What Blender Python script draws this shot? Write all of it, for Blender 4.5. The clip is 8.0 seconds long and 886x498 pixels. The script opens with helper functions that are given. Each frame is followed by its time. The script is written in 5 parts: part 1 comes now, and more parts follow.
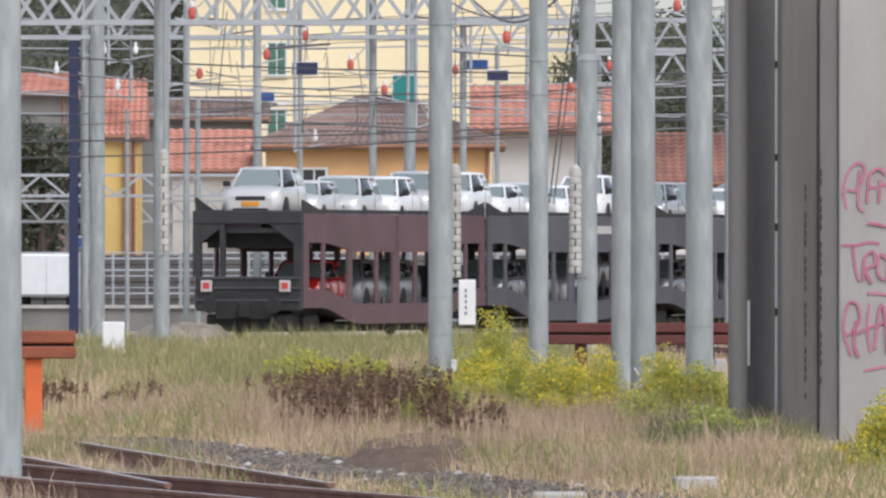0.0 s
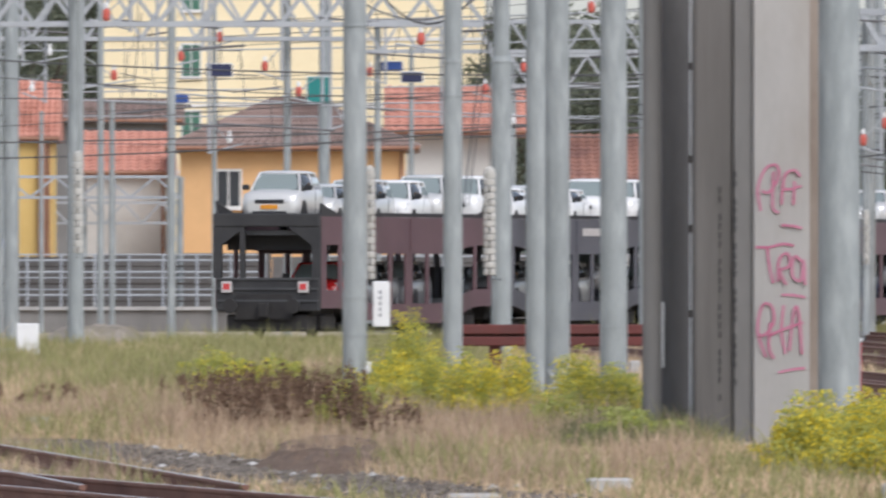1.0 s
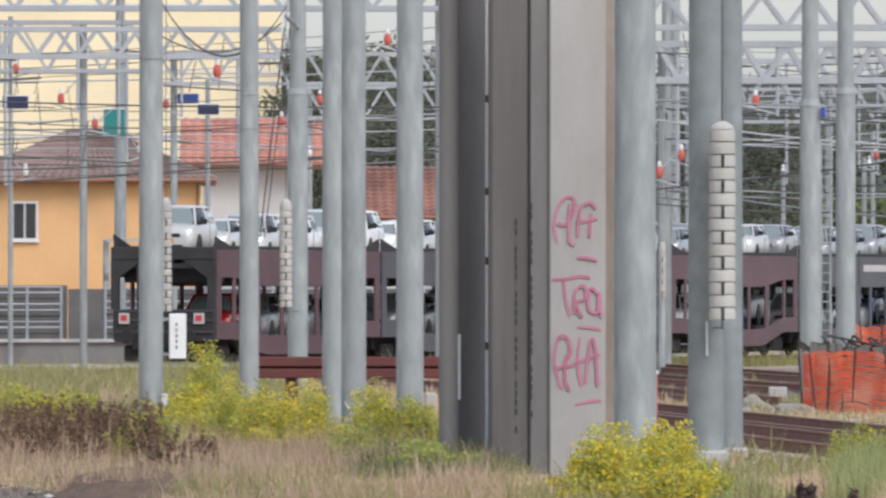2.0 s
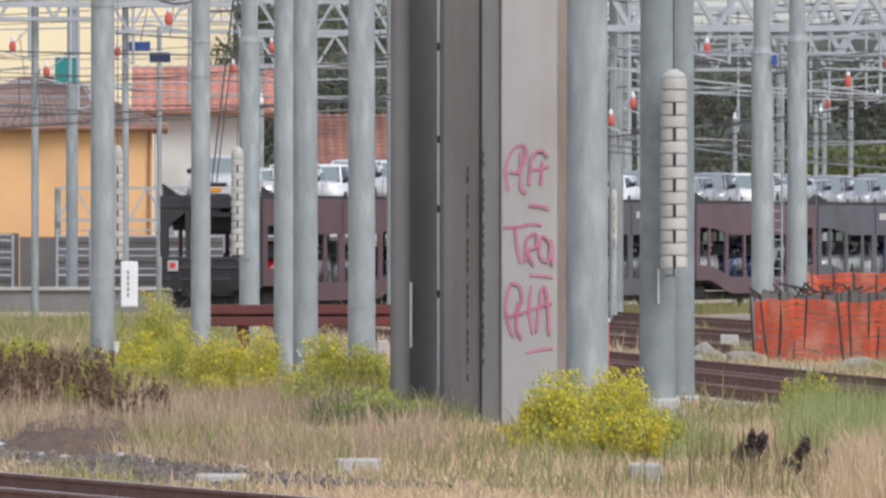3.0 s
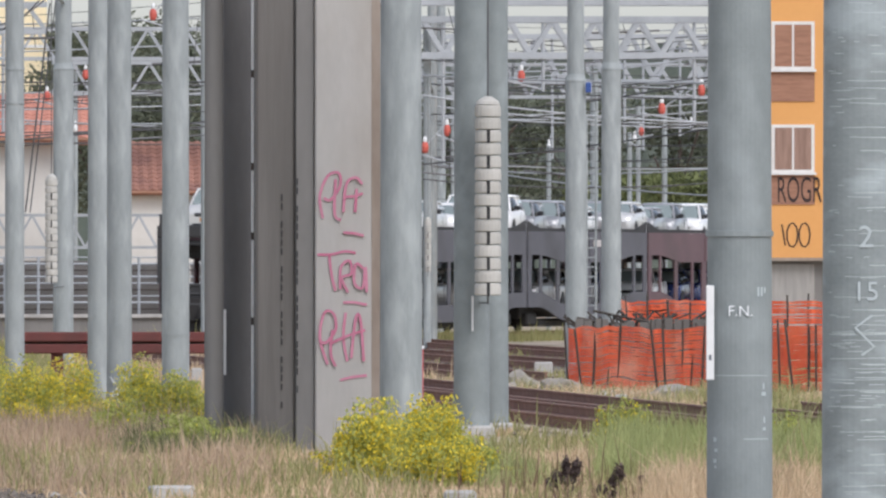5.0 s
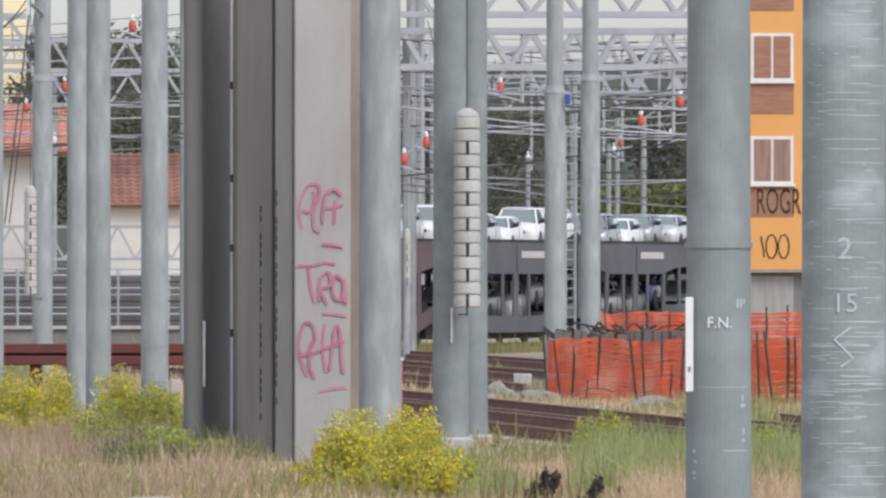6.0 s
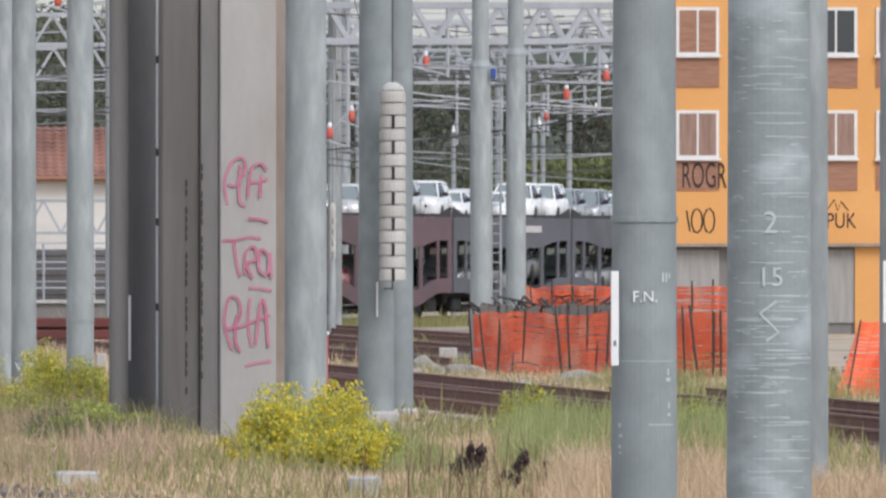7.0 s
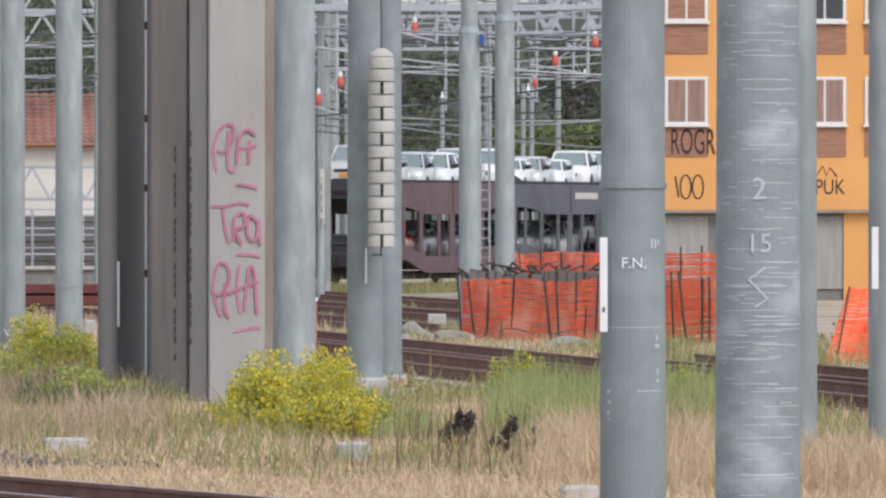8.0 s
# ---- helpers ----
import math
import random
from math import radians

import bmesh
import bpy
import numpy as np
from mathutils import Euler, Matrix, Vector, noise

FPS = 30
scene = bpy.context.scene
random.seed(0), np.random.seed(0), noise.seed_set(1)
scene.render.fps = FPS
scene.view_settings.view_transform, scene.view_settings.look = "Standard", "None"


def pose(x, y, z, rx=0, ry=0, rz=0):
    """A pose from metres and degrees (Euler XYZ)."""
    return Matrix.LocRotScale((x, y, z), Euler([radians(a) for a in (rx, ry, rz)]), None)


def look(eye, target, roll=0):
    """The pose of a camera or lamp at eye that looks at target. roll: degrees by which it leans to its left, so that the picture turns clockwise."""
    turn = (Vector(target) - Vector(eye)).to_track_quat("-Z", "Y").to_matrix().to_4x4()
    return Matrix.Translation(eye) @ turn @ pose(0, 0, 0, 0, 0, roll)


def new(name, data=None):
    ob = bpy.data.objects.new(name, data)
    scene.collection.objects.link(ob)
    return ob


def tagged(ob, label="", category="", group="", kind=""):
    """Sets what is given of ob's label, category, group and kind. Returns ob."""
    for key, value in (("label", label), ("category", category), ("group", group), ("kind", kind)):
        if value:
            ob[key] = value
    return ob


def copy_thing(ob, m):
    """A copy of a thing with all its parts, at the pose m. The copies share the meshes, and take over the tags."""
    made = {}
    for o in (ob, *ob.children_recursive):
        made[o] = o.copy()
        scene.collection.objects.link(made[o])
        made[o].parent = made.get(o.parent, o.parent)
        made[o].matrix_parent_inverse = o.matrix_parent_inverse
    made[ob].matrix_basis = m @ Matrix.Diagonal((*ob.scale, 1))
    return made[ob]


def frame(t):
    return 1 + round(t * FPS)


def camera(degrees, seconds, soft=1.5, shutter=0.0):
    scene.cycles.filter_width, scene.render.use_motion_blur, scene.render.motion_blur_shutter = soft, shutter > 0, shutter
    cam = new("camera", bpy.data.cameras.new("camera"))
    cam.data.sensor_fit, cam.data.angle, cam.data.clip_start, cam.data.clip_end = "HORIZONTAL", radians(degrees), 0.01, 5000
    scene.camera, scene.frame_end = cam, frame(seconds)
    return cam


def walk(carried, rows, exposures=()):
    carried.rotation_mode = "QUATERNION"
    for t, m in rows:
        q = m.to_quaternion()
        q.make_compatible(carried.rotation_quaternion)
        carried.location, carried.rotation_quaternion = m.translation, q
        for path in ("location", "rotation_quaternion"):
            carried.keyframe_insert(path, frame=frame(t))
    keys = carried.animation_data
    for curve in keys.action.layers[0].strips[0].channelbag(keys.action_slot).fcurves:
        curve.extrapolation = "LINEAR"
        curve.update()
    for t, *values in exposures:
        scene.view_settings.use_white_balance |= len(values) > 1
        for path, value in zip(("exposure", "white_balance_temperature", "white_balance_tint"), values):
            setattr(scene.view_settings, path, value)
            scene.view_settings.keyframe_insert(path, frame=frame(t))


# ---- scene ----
cam = camera(4.4, 8.0, soft=2.4, shutter=0.5)
EYE = 2.3
# seconds, pitch and yaw in degrees: a tripod-like long lens that pans after the train
ROWS = [
    (0.0, 0.0449, 0.0000),
    (0.5, 0.0404, -0.1418),
    (1.0, 0.0533, -0.4256),
    (1.3, 0.1050, -0.8170),
    (1.5, 0.1735, -1.0037),
    (1.7, 0.2165, -1.2100),
    (2.8, 0.0620, -1.6477),
    (3.0, -0.0455, -1.6778),
    (3.3, -0.1485, -1.7423),
    (3.5, -0.2302, -1.8670),
    (4.0, -0.1272, -2.2454),
    (4.4, 0.0191, -2.5324),
    (4.5, 0.0362, -2.5635),
    (4.7, 0.0707, -2.5894),
    (5.8, 0.1137, -2.6559),
    (6.0, 0.1480, -2.7053),
    (6.5, 0.1437, -2.9074),
    (7.0, 0.0191, -3.0751),
    (7.5, -0.1743, -3.0793),
    (8.0, -0.1485, -3.1309),
]
walk(cam, [(t, pose(0, 0, EYE, 90 + pitch, 0, yaw)) for t, pitch, yaw in ROWS],
     exposures=[(0.0, 0.41, 6190, 13), (8.0, 0.41, 6190, 13)])

# ---- world and light: bright overcast afternoon ----
SUN_ELEVATION, SUN_AZIMUTH = 48.0, 150.0
world = bpy.data.worlds.new("overcast_sky")
scene.world = world
world.use_nodes = True
wn, wl = world.node_tree.nodes, world.node_tree.links
sky = wn.new("ShaderNodeTexSky")
sky.sky_type, sky.sun_disc = 'NISHITA', False
sky.sun_elevation, sky.sun_rotation = radians(SUN_ELEVATION), radians(SUN_AZIMUTH)
sky.air_density, sky.dust_density, sky.ozone_density = 1.0, 1.5, 1.0
grey_sky = wn.new("ShaderNodeHueSaturation")
grey_sky.inputs["Saturation"].default_value = 0.5
wl.new(sky.outputs[0], grey_sky.inputs["Color"])
wl.new(grey_sky.outputs[0], wn["Background"].inputs["Color"])
wn["Background"].inputs["Strength"].default_value = 0.14
sun = new("sun", bpy.data.lights.new("sun", 'SUN'))
sun.data.energy, sun.data.angle, sun.data.color = 1.5, radians(35), (1.0, 0.97, 0.94)
sun_way = Vector((math.sin(radians(SUN_AZIMUTH)) * math.cos(radians(SUN_ELEVATION)),
                  math.cos(radians(SUN_AZIMUTH)) * math.cos(radians(SUN_ELEVATION)), math.sin(radians(SUN_ELEVATION))))
sun.matrix_world = look(sun_way * 100, (0, 0, 0))


# ---- materials ----
def material(name, low, high, rough=0.8, metal=0.0, scale=4.0, fine=40.0, bump=0.2, stretch=(1, 1, 1), patch_tint=None, patch_amount=0.35, island=0.0, each=0.0):
    """Two scales of noise between two colours, optional patches of soiling and painted highlights, fine relief."""
    m = bpy.data.materials.new(name)
    m.use_nodes = True
    n, l = m.node_tree.nodes, m.node_tree.links
    bsdf = n["Principled BSDF"]
    co = n.new("ShaderNodeTexCoord")
    mp = n.new("ShaderNodeMapping")
    mp.inputs["Scale"].default_value = stretch
    l.new(co.outputs["Object"], mp.inputs["Vector"])
    big, small = n.new("ShaderNodeTexNoise"), n.new("ShaderNodeTexNoise")
    big.inputs["Scale"].default_value, small.inputs["Scale"].default_value = scale, fine
    big.inputs["Detail"].default_value, small.inputs["Detail"].default_value = 5, 3
    for k in (big, small):
        l.new(mp.outputs[0], k.inputs["Vector"])
    add = n.new("ShaderNodeMath")
    add.operation = 'MULTIPLY_ADD'
    add.inputs[1].default_value = 0.45
    l.new(small.outputs["Fac"], add.inputs[0])
    part_big = n.new("ShaderNodeMath")
    part_big.operation = 'MULTIPLY_ADD'
    part_big.inputs[1].default_value, part_big.inputs[2].default_value = 1.5, -0.5
    l.new(big.outputs["Fac"], part_big.inputs[0])
    l.new(part_big.outputs[0], add.inputs[2])
    fac = add.outputs[0]
    if island or each:
        src = n.new("ShaderNodeNewGeometry") if island else n.new("ShaderNodeObjectInfo")
        out = src.outputs["Random Per Island"] if island else src.outputs["Random"]
        mixf = n.new("ShaderNodeMix")
        mixf.inputs[0].default_value = island or each
        l.new(fac, mixf.inputs[2])
        l.new(out, mixf.inputs[3])
        fac = mixf.outputs[0]
    mix = n.new("ShaderNodeMix")
    mix.data_type = 'RGBA'
    mix.inputs[6].default_value, mix.inputs[7].default_value = (*low, 1), (*high, 1)
    l.new(fac, mix.inputs[0])
    colour = mix.outputs[2]
    if patch_tint:
        spots = n.new("ShaderNodeTexNoise")
        spots.inputs["Scale"].default_value, spots.inputs["Detail"].default_value = scale * 0.6, 8
        l.new(mp.outputs[0], spots.inputs["Vector"])
        ramp = n.new("ShaderNodeMapRange")
        ramp.inputs[1].default_value, ramp.inputs[2].default_value = 0.5, 0.66
        ramp.inputs[3].default_value, ramp.inputs[4].default_value = 0.0, patch_amount * 2
        l.new(spots.outputs["Fac"], ramp.inputs[0])
        dmix = n.new("ShaderNodeMix")
        dmix.data_type = 'RGBA'
        dmix.inputs[7].default_value = (*patch_tint, 1)
        l.new(ramp.outputs[0], dmix.inputs[0])
        l.new(colour, dmix.inputs[6])
        colour = dmix.outputs[2]
    l.new(colour, bsdf.inputs["Base Color"])
    bsdf.inputs["Roughness"].default_value, bsdf.inputs["Metallic"].default_value = rough, metal
    if bump:
        b = n.new("ShaderNodeBump")
        b.inputs["Strength"].default_value, b.inputs["Distance"].default_value = bump, 0.02
        l.new(small.outputs["Fac"], b.inputs["Height"])
        l.new(b.outputs[0], bsdf.inputs["Normal"])
    return m


def plain(name, colour, rough=0.5, metal=0.0, coat=0.0, transmission=0.0):
    m = bpy.data.materials.new(name)
    m.use_nodes = True
    b = m.node_tree.nodes["Principled BSDF"]
    b.inputs["Base Color"].default_value = (*colour, 1)
    b.inputs["Roughness"].default_value, b.inputs["Metallic"].default_value = rough, metal
    b.inputs["Coat Weight"].default_value = coat
    b.inputs["Transmission Weight"].default_value = transmission
    return m


M_GROUND = material("dry_earth", (0.36, 0.285, 0.205), (0.55, 0.46, 0.35), 0.95, scale=0.6, fine=14, bump=1.0, patch_tint=(0.20, 0.19, 0.09), patch_amount=0.4)
M_BALLAST = material("ballast", (0.10, 0.083, 0.068), (0.28, 0.24, 0.20), 0.95, scale=1.2, fine=14, bump=1.0)
M_STONE = material("ballast_stone", (0.05, 0.039, 0.03), (0.24, 0.205, 0.17), 0.95, scale=3, fine=20, island=0.7)
M_GALV = material("galvanised_steel", (0.225, 0.247, 0.243), (0.35, 0.373, 0.365), 0.75, 0.0, scale=4.0, fine=26, bump=0.1, stretch=(1.8, 1.8, 0.5), patch_tint=(0.44, 0.465, 0.455), patch_amount=0.26, each=0.15)
M_GALV_OLD = material("streaked_zinc", (0.185, 0.207, 0.203), (0.262, 0.29, 0.284), 0.65, 0.0, scale=3.0, fine=30, bump=0.1, stretch=(1.3, 1.3, 1.0), patch_tint=(0.35, 0.385, 0.383), patch_amount=0.22)
M_GALV_WORN = material("worn_zinc", (0.18, 0.205, 0.202), (0.28, 0.31, 0.306), 0.65, 0.0, scale=5.0, fine=40, bump=0.1, stretch=(0.8, 0.8, 1.5), patch_tint=(0.38, 0.425, 0.43), patch_amount=0.4)
M_LATTICE = material("lattice_steel", (0.29, 0.305, 0.315), (0.48, 0.495, 0.505), 0.6, 0.2, scale=1.0, fine=8, bump=0.0, each=0.3)
M_TUBE = plain("dull_tube", (0.17, 0.165, 0.165), 0.6, 0.2)
M_WIRE = plain("wire", (0.10, 0.10, 0.10), 0.6, 0.3)
M_RAILSIDE = material("rusty_rail", (0.155, 0.077, 0.055), (0.32, 0.17, 0.122), 0.9, 0.0, scale=2, fine=30, bump=0.3)
M_RAILTOP = plain("polished_rail", (0.45, 0.43, 0.42), 0.3, 0.9)
M_RUSTTOP = material("rusty_rail_head", (0.22, 0.125, 0.092), (0.37, 0.24, 0.185), 0.6, 0.2, scale=2, fine=30, bump=0.1)
M_SLEEPER = material("sleeper", (0.13, 0.11, 0.095), (0.26, 0.23, 0.2), 0.95, scale=2, fine=20, each=0.5)
M_CONCRETE = material("pale_concrete", (0.385, 0.365, 0.335), (0.51, 0.487, 0.453), 0.9, scale=0.8, fine=12, bump=0.2, stretch=(1, 1, 0.35), patch_tint=(0.30, 0.25, 0.20), patch_amount=0.3)
M_CONCRETE_DARK = material("stained_concrete", (0.082, 0.078, 0.076), (0.145, 0.138, 0.133), 0.9, scale=0.9, fine=12, bump=0.2, stretch=(1, 1, 0.3), patch_tint=(0.07, 0.065, 0.06))
M_CONCRETE_MID = material("grey_concrete", (0.17, 0.162, 0.15), (0.255, 0.243, 0.227), 0.9, scale=0.9, fine=12, bump=0.2, stretch=(1, 1, 0.3), patch_tint=(0.14, 0.13, 0.12))
# darker than the front concrete: the pier side's shade is in this colour
M_CONCRETE_SIDE = material("brownish_concrete", (0.115, 0.105, 0.094), (0.185, 0.172, 0.157), 0.9, scale=1.3, fine=12, bump=0.2, stretch=(2.2, 1, 0.16), patch_tint=(0.085, 0.078, 0.07))
M_JOINT = plain("black_joint", (0.03, 0.03, 0.03), 0.9)
M_PLINTH = material("plinth_concrete", (0.32, 0.31, 0.29), (0.55, 0.53, 0.50), 0.95, scale=3, fine=25)
M_GRAFFITI = material("magenta_spray", (0.50, 0.13, 0.22), (0.62, 0.30, 0.38), 0.8, scale=3, fine=20, bump=0)
M_BLACKSPRAY = plain("black_spray", (0.035, 0.022, 0.02), 0.8)
M_REDPAINT = material("faded_red_paint", (0.42, 0.06, 0.07), (0.60, 0.16, 0.16), 0.7, scale=4, fine=20)
M_HOARD = material("weathered_boards", (0.085, 0.077, 0.07), (0.19, 0.175, 0.16), 0.9, scale=1.5, fine=15, each=0.4)
M_SCORE = plain("bright_scratch", (0.50, 0.545, 0.545), 0.9)
M_SCRATCH = plain("faint_scratch", (0.43, 0.475, 0.48), 0.9)
M_BEAM = material("rust_orange_beam", (0.13, 0.038, 0.022), (0.36, 0.105, 0.05), 0.8, scale=2, fine=20, patch_tint=(0.10, 0.05, 0.03))
M_RUSTSTAIN = material("brown_stain", (0.20, 0.15, 0.115), (0.38, 0.32, 0.265), 0.9, scale=1.5, fine=12, bump=0.1, stretch=(1, 1, 0.3))
M_CHALK = plain("white_chalk", (0.72, 0.74, 0.74), 0.9)
M_WEIGHT = material("counterweight_disc", (0.37, 0.355, 0.315), (0.54, 0.52, 0.47), 0.9, scale=3, fine=30, each=0.5)
M_WHITE = material("white_enamel", (0.68, 0.68, 0.66), (0.80, 0.80, 0.78), 0.6, scale=3, fine=30, bump=0)
M_BARS = plain("sign_print", (0.12, 0.13, 0.15), 0.7)
M_RED = plain("red_insulator", (0.52, 0.10, 0.07), 0.5)
M_BLUE = plain("blue_sign", (0.03, 0.075, 0.26), 0.5)
M_NAVY = plain("navy_sign", (0.02, 0.025, 0.07), 0.5)
M_TEAL = plain("teal_sign", (0.02, 0.22, 0.20), 0.5)
M_ORANGE = material("orange_steel", (0.55, 0.10, 0.02), (0.75, 0.18, 0.05), 0.7, scale=2, fine=20, patch_tint=(0.25, 0.08, 0.03))
M_OXIDE = material("oxide_red_steel", (0.085, 0.02, 0.018), (0.165, 0.04, 0.031), 0.7, scale=2, fine=20, patch_tint=(0.08, 0.03, 0.025))
# the pale patches paint highlights onto the folds of the net
M_MESHORANGE = material("orange_plastic_net", (0.82, 0.075, 0.022), (1.0, 0.22, 0.085), 0.45, scale=2.2, fine=11, bump=0.5, patch_tint=(0.95, 0.42, 0.27), patch_amount=0.35)
M_STICK = material("dark_stake", (0.04, 0.033, 0.03), (0.09, 0.075, 0.06), 0.9, scale=3, fine=20)


# ---- mesh helpers ----
def part(name, bm, mat, parent=None, label="", smooth=False):
    me = bpy.data.meshes.new(name)
    bm.to_mesh(me)
    bm.free()
    for m in (mat if isinstance(mat, (list, tuple)) else (mat,)):
        me.materials.append(m)
    if smooth:
        me.polygons.foreach_set("use_smooth", [len(p.vertices) == 4 and (smooth != "side" or abs(p.normal.z) < 0.5) for p in me.polygons])
    ob = new(name, me)
    if parent:
        ob.parent = parent
    if label:
        ob["label"] = label
    return ob


def share(ob, parent, m):
    """Another object on the same mesh."""
    o = new(ob.name.split(".")[0], ob.data)
    o.parent, o.matrix_basis = parent, m
    return o


def thing(name, m, label, category, group="", kind=""):
    e = new(name)
    e.matrix_basis = m
    return tagged(e, label, category, group, kind)


def add_box(bm, x0, x1, y0, y1, z0, z1, m=None, bevel=0.0, mat=0):
    r = bmesh.ops.create_cube(bm, size=1)
    vs = r["verts"]
    for v in vs:
        v.co = Vector((x0 + (v.co.x + 0.5) * (x1 - x0), y0 + (v.co.y + 0.5) * (y1 - y0), z0 + (v.co.z + 0.5) * (z1 - z0)))
    if m is not None:
        for v in vs:
            v.co = m @ v.co
    faces = {f for v in vs for f in v.link_faces}
    for f in faces:
        f.material_index = mat
    if bevel:
        es = {e for v in vs for e in v.link_edges}
        bmesh.ops.bevel(bm, geom=list(es), offset=bevel, segments=1, affect='EDGES')


def box(x0, x1, y0, y1, z0, z1, bevel=0.0):
    bm = bmesh.new()
    add_box(bm, x0, x1, y0, y1, z0, z1, None, bevel)
    return bm


def add_lathe(bm, rings, seg=20, m=None):
    """Rings of (radius, height) round the z axis, closed at both ends."""
    loops = []
    for r, z in rings:
        loop = []
        for i in range(seg):
            a = 2 * math.pi * i / seg
            co = Vector((r * math.cos(a), r * math.sin(a), z))
            loop.append(bm.verts.new(m @ co if m is not None else co))
        loops.append(loop)
    for a, b in zip(loops, loops[1:]):
        for i in range(seg):
            j = (i + 1) % seg
            bm.faces.new((a[i], a[j], b[j], b[i]))
    bm.faces.new(loops[0][::-1])
    bm.faces.new(loops[-1])


def lathe(rings, seg=20):
    bm = bmesh.new()
    add_lathe(bm, rings, seg)
    return bm


def add_rod(bm, a, b, r, seg=6):
    a, b = Vector(a), Vector(b)
    d = b - a
    m = Matrix.Translation(a) @ d.to_track_quat('Z', 'Y').to_matrix().to_4x4()
    add_lathe(bm, [(r, 0), (r, d.length)], seg, m)


def rod(a, b, r, seg=6):
    bm = bmesh.new()
    add_rod(bm, a, b, r, seg)
    return bm


def add_prism(bm, outline, y0, y1, mat=0):
    """An outline in x and z, drawn out along y."""
    a = [bm.verts.new((x, y0, z)) for x, z in outline]
    b = [bm.verts.new((x, y1, z)) for x, z in outline]
    n = len(outline)
    fs = [bm.faces.new(a), bm.faces.new(b[::-1])]
    for i in range(n):
        j = (i + 1) % n
        fs.append(bm.faces.new((a[j], a[i], b[i], b[j])))
    for f in fs:
        f.material_index = mat


def add_stroke(bm, pts, width, m, thick=0.004):
    """A painted stroke: one ribbon along points in a local x-z plane, a little thicker towards its end."""
    rows = []
    for i, (x, z) in enumerate(pts):
        (xa, za), (xb, zb) = pts[max(0, i - 1)], pts[min(len(pts) - 1, i + 1)]
        d = math.hypot(xb - xa, zb - za) or 1.0
        nx, nz = -(zb - za) / d * width / 2, (xb - xa) / d * width / 2
        y = -thick - 0.0003 * i
        rows.append([bm.verts.new(m @ Vector(c)) for c in ((x - nx, y, z - nz), (x + nx, y, z + nz), (x + nx, 0, z + nz), (x - nx, 0, z - nz))])
    for p, q in zip(rows, rows[1:]):
        for k in range(4):
            j = (k + 1) % 4
            bm.faces.new((p[k], p[j], q[j], q[k]))
    bm.faces.new(rows[0][::-1])
    bm.faces.new(rows[-1])


def rounded(pts, n=5):
    """A smooth line through a few points."""
    p = [pts[0], *pts, pts[-1]]
    out = []
    for a, b, c, d in zip(p, p[1:], p[2:], p[3:]):
        for k in range(n):
            t = k / n
            out.append(tuple(0.5 * (2 * b[i] + (c[i] - a[i]) * t + (2 * a[i] - 5 * b[i] + 4 * c[i] - d[i]) * t * t + (3 * b[i] - a[i] - 3 * c[i] + d[i]) * t ** 3) for i in (0, 1)))
    return out + [pts[-1]]


def text_part(name, body, size, mat, parent, m):
    cu = bpy.data.curves.new(name, 'FONT')
    cu.body, cu.size, cu.extrude, cu.align_x, cu.align_y = body, size, 0.0008, 'CENTER', 'CENTER'
    tmp = bpy.data.objects.new("tmp", cu)
    me = bpy.data.meshes.new_from_object(tmp)
    bpy.data.objects.remove(tmp)
    me.materials.append(mat)
    ob = new(name, me)
    ob.parent, ob.matrix_basis = parent, m
    return ob


# ---- ground ----
def ground_height(x, y):
    h = 0.05 * noise.noise(Vector((x * 0.25, y * 0.08, 0))) + 0.03 * noise.noise(Vector((x * 1.1, y * 0.5, 3)))
    return h - 0.03


def build_ground():
    xs = sorted({-2500, -900, -300, -120, -60, 60, 110, 300, 900, 2500, *[-30 + 0.75 * i for i in range(100)]})
    ys = sorted({-2500, -600, -100, 0, 30, 420, 460, 520, 600, 900, 1600, 3200, *[50 + 1.5 * i for i in range(240)]})
    verts = [(x, y, ground_height(x, y) if -40 < x < 60 and 40 < y < 415 else -0.03) for y in ys for x in xs]
    n = len(xs)
    faces = [(j * n + i, j * n + i + 1, (j + 1) * n + i + 1, (j + 1) * n + i) for j in range(len(ys) - 1) for i in range(n - 1)]
    me = bpy.data.meshes.new("ground")
    me.from_pydata(verts, [], faces)
    me.materials.append(M_GROUND)
    me.polygons.foreach_set("use_smooth", [True] * len(me.polygons))
    tagged(new("ground", me), "dry yellowish earth of a rail yard with sparse weeds", "ground", kind="structure")


build_ground()


M_SOIL = material("dark_soil", (0.078, 0.048, 0.031), (0.20, 0.132, 0.085), 0.95, scale=1.5, fine=12, bump=1.0)


M_SAND = material("grey_sand", (0.22, 0.185, 0.145), (0.36, 0.31, 0.25), 0.95, scale=0.9, fine=10, bump=1.0, patch_tint=(0.15, 0.13, 0.075))


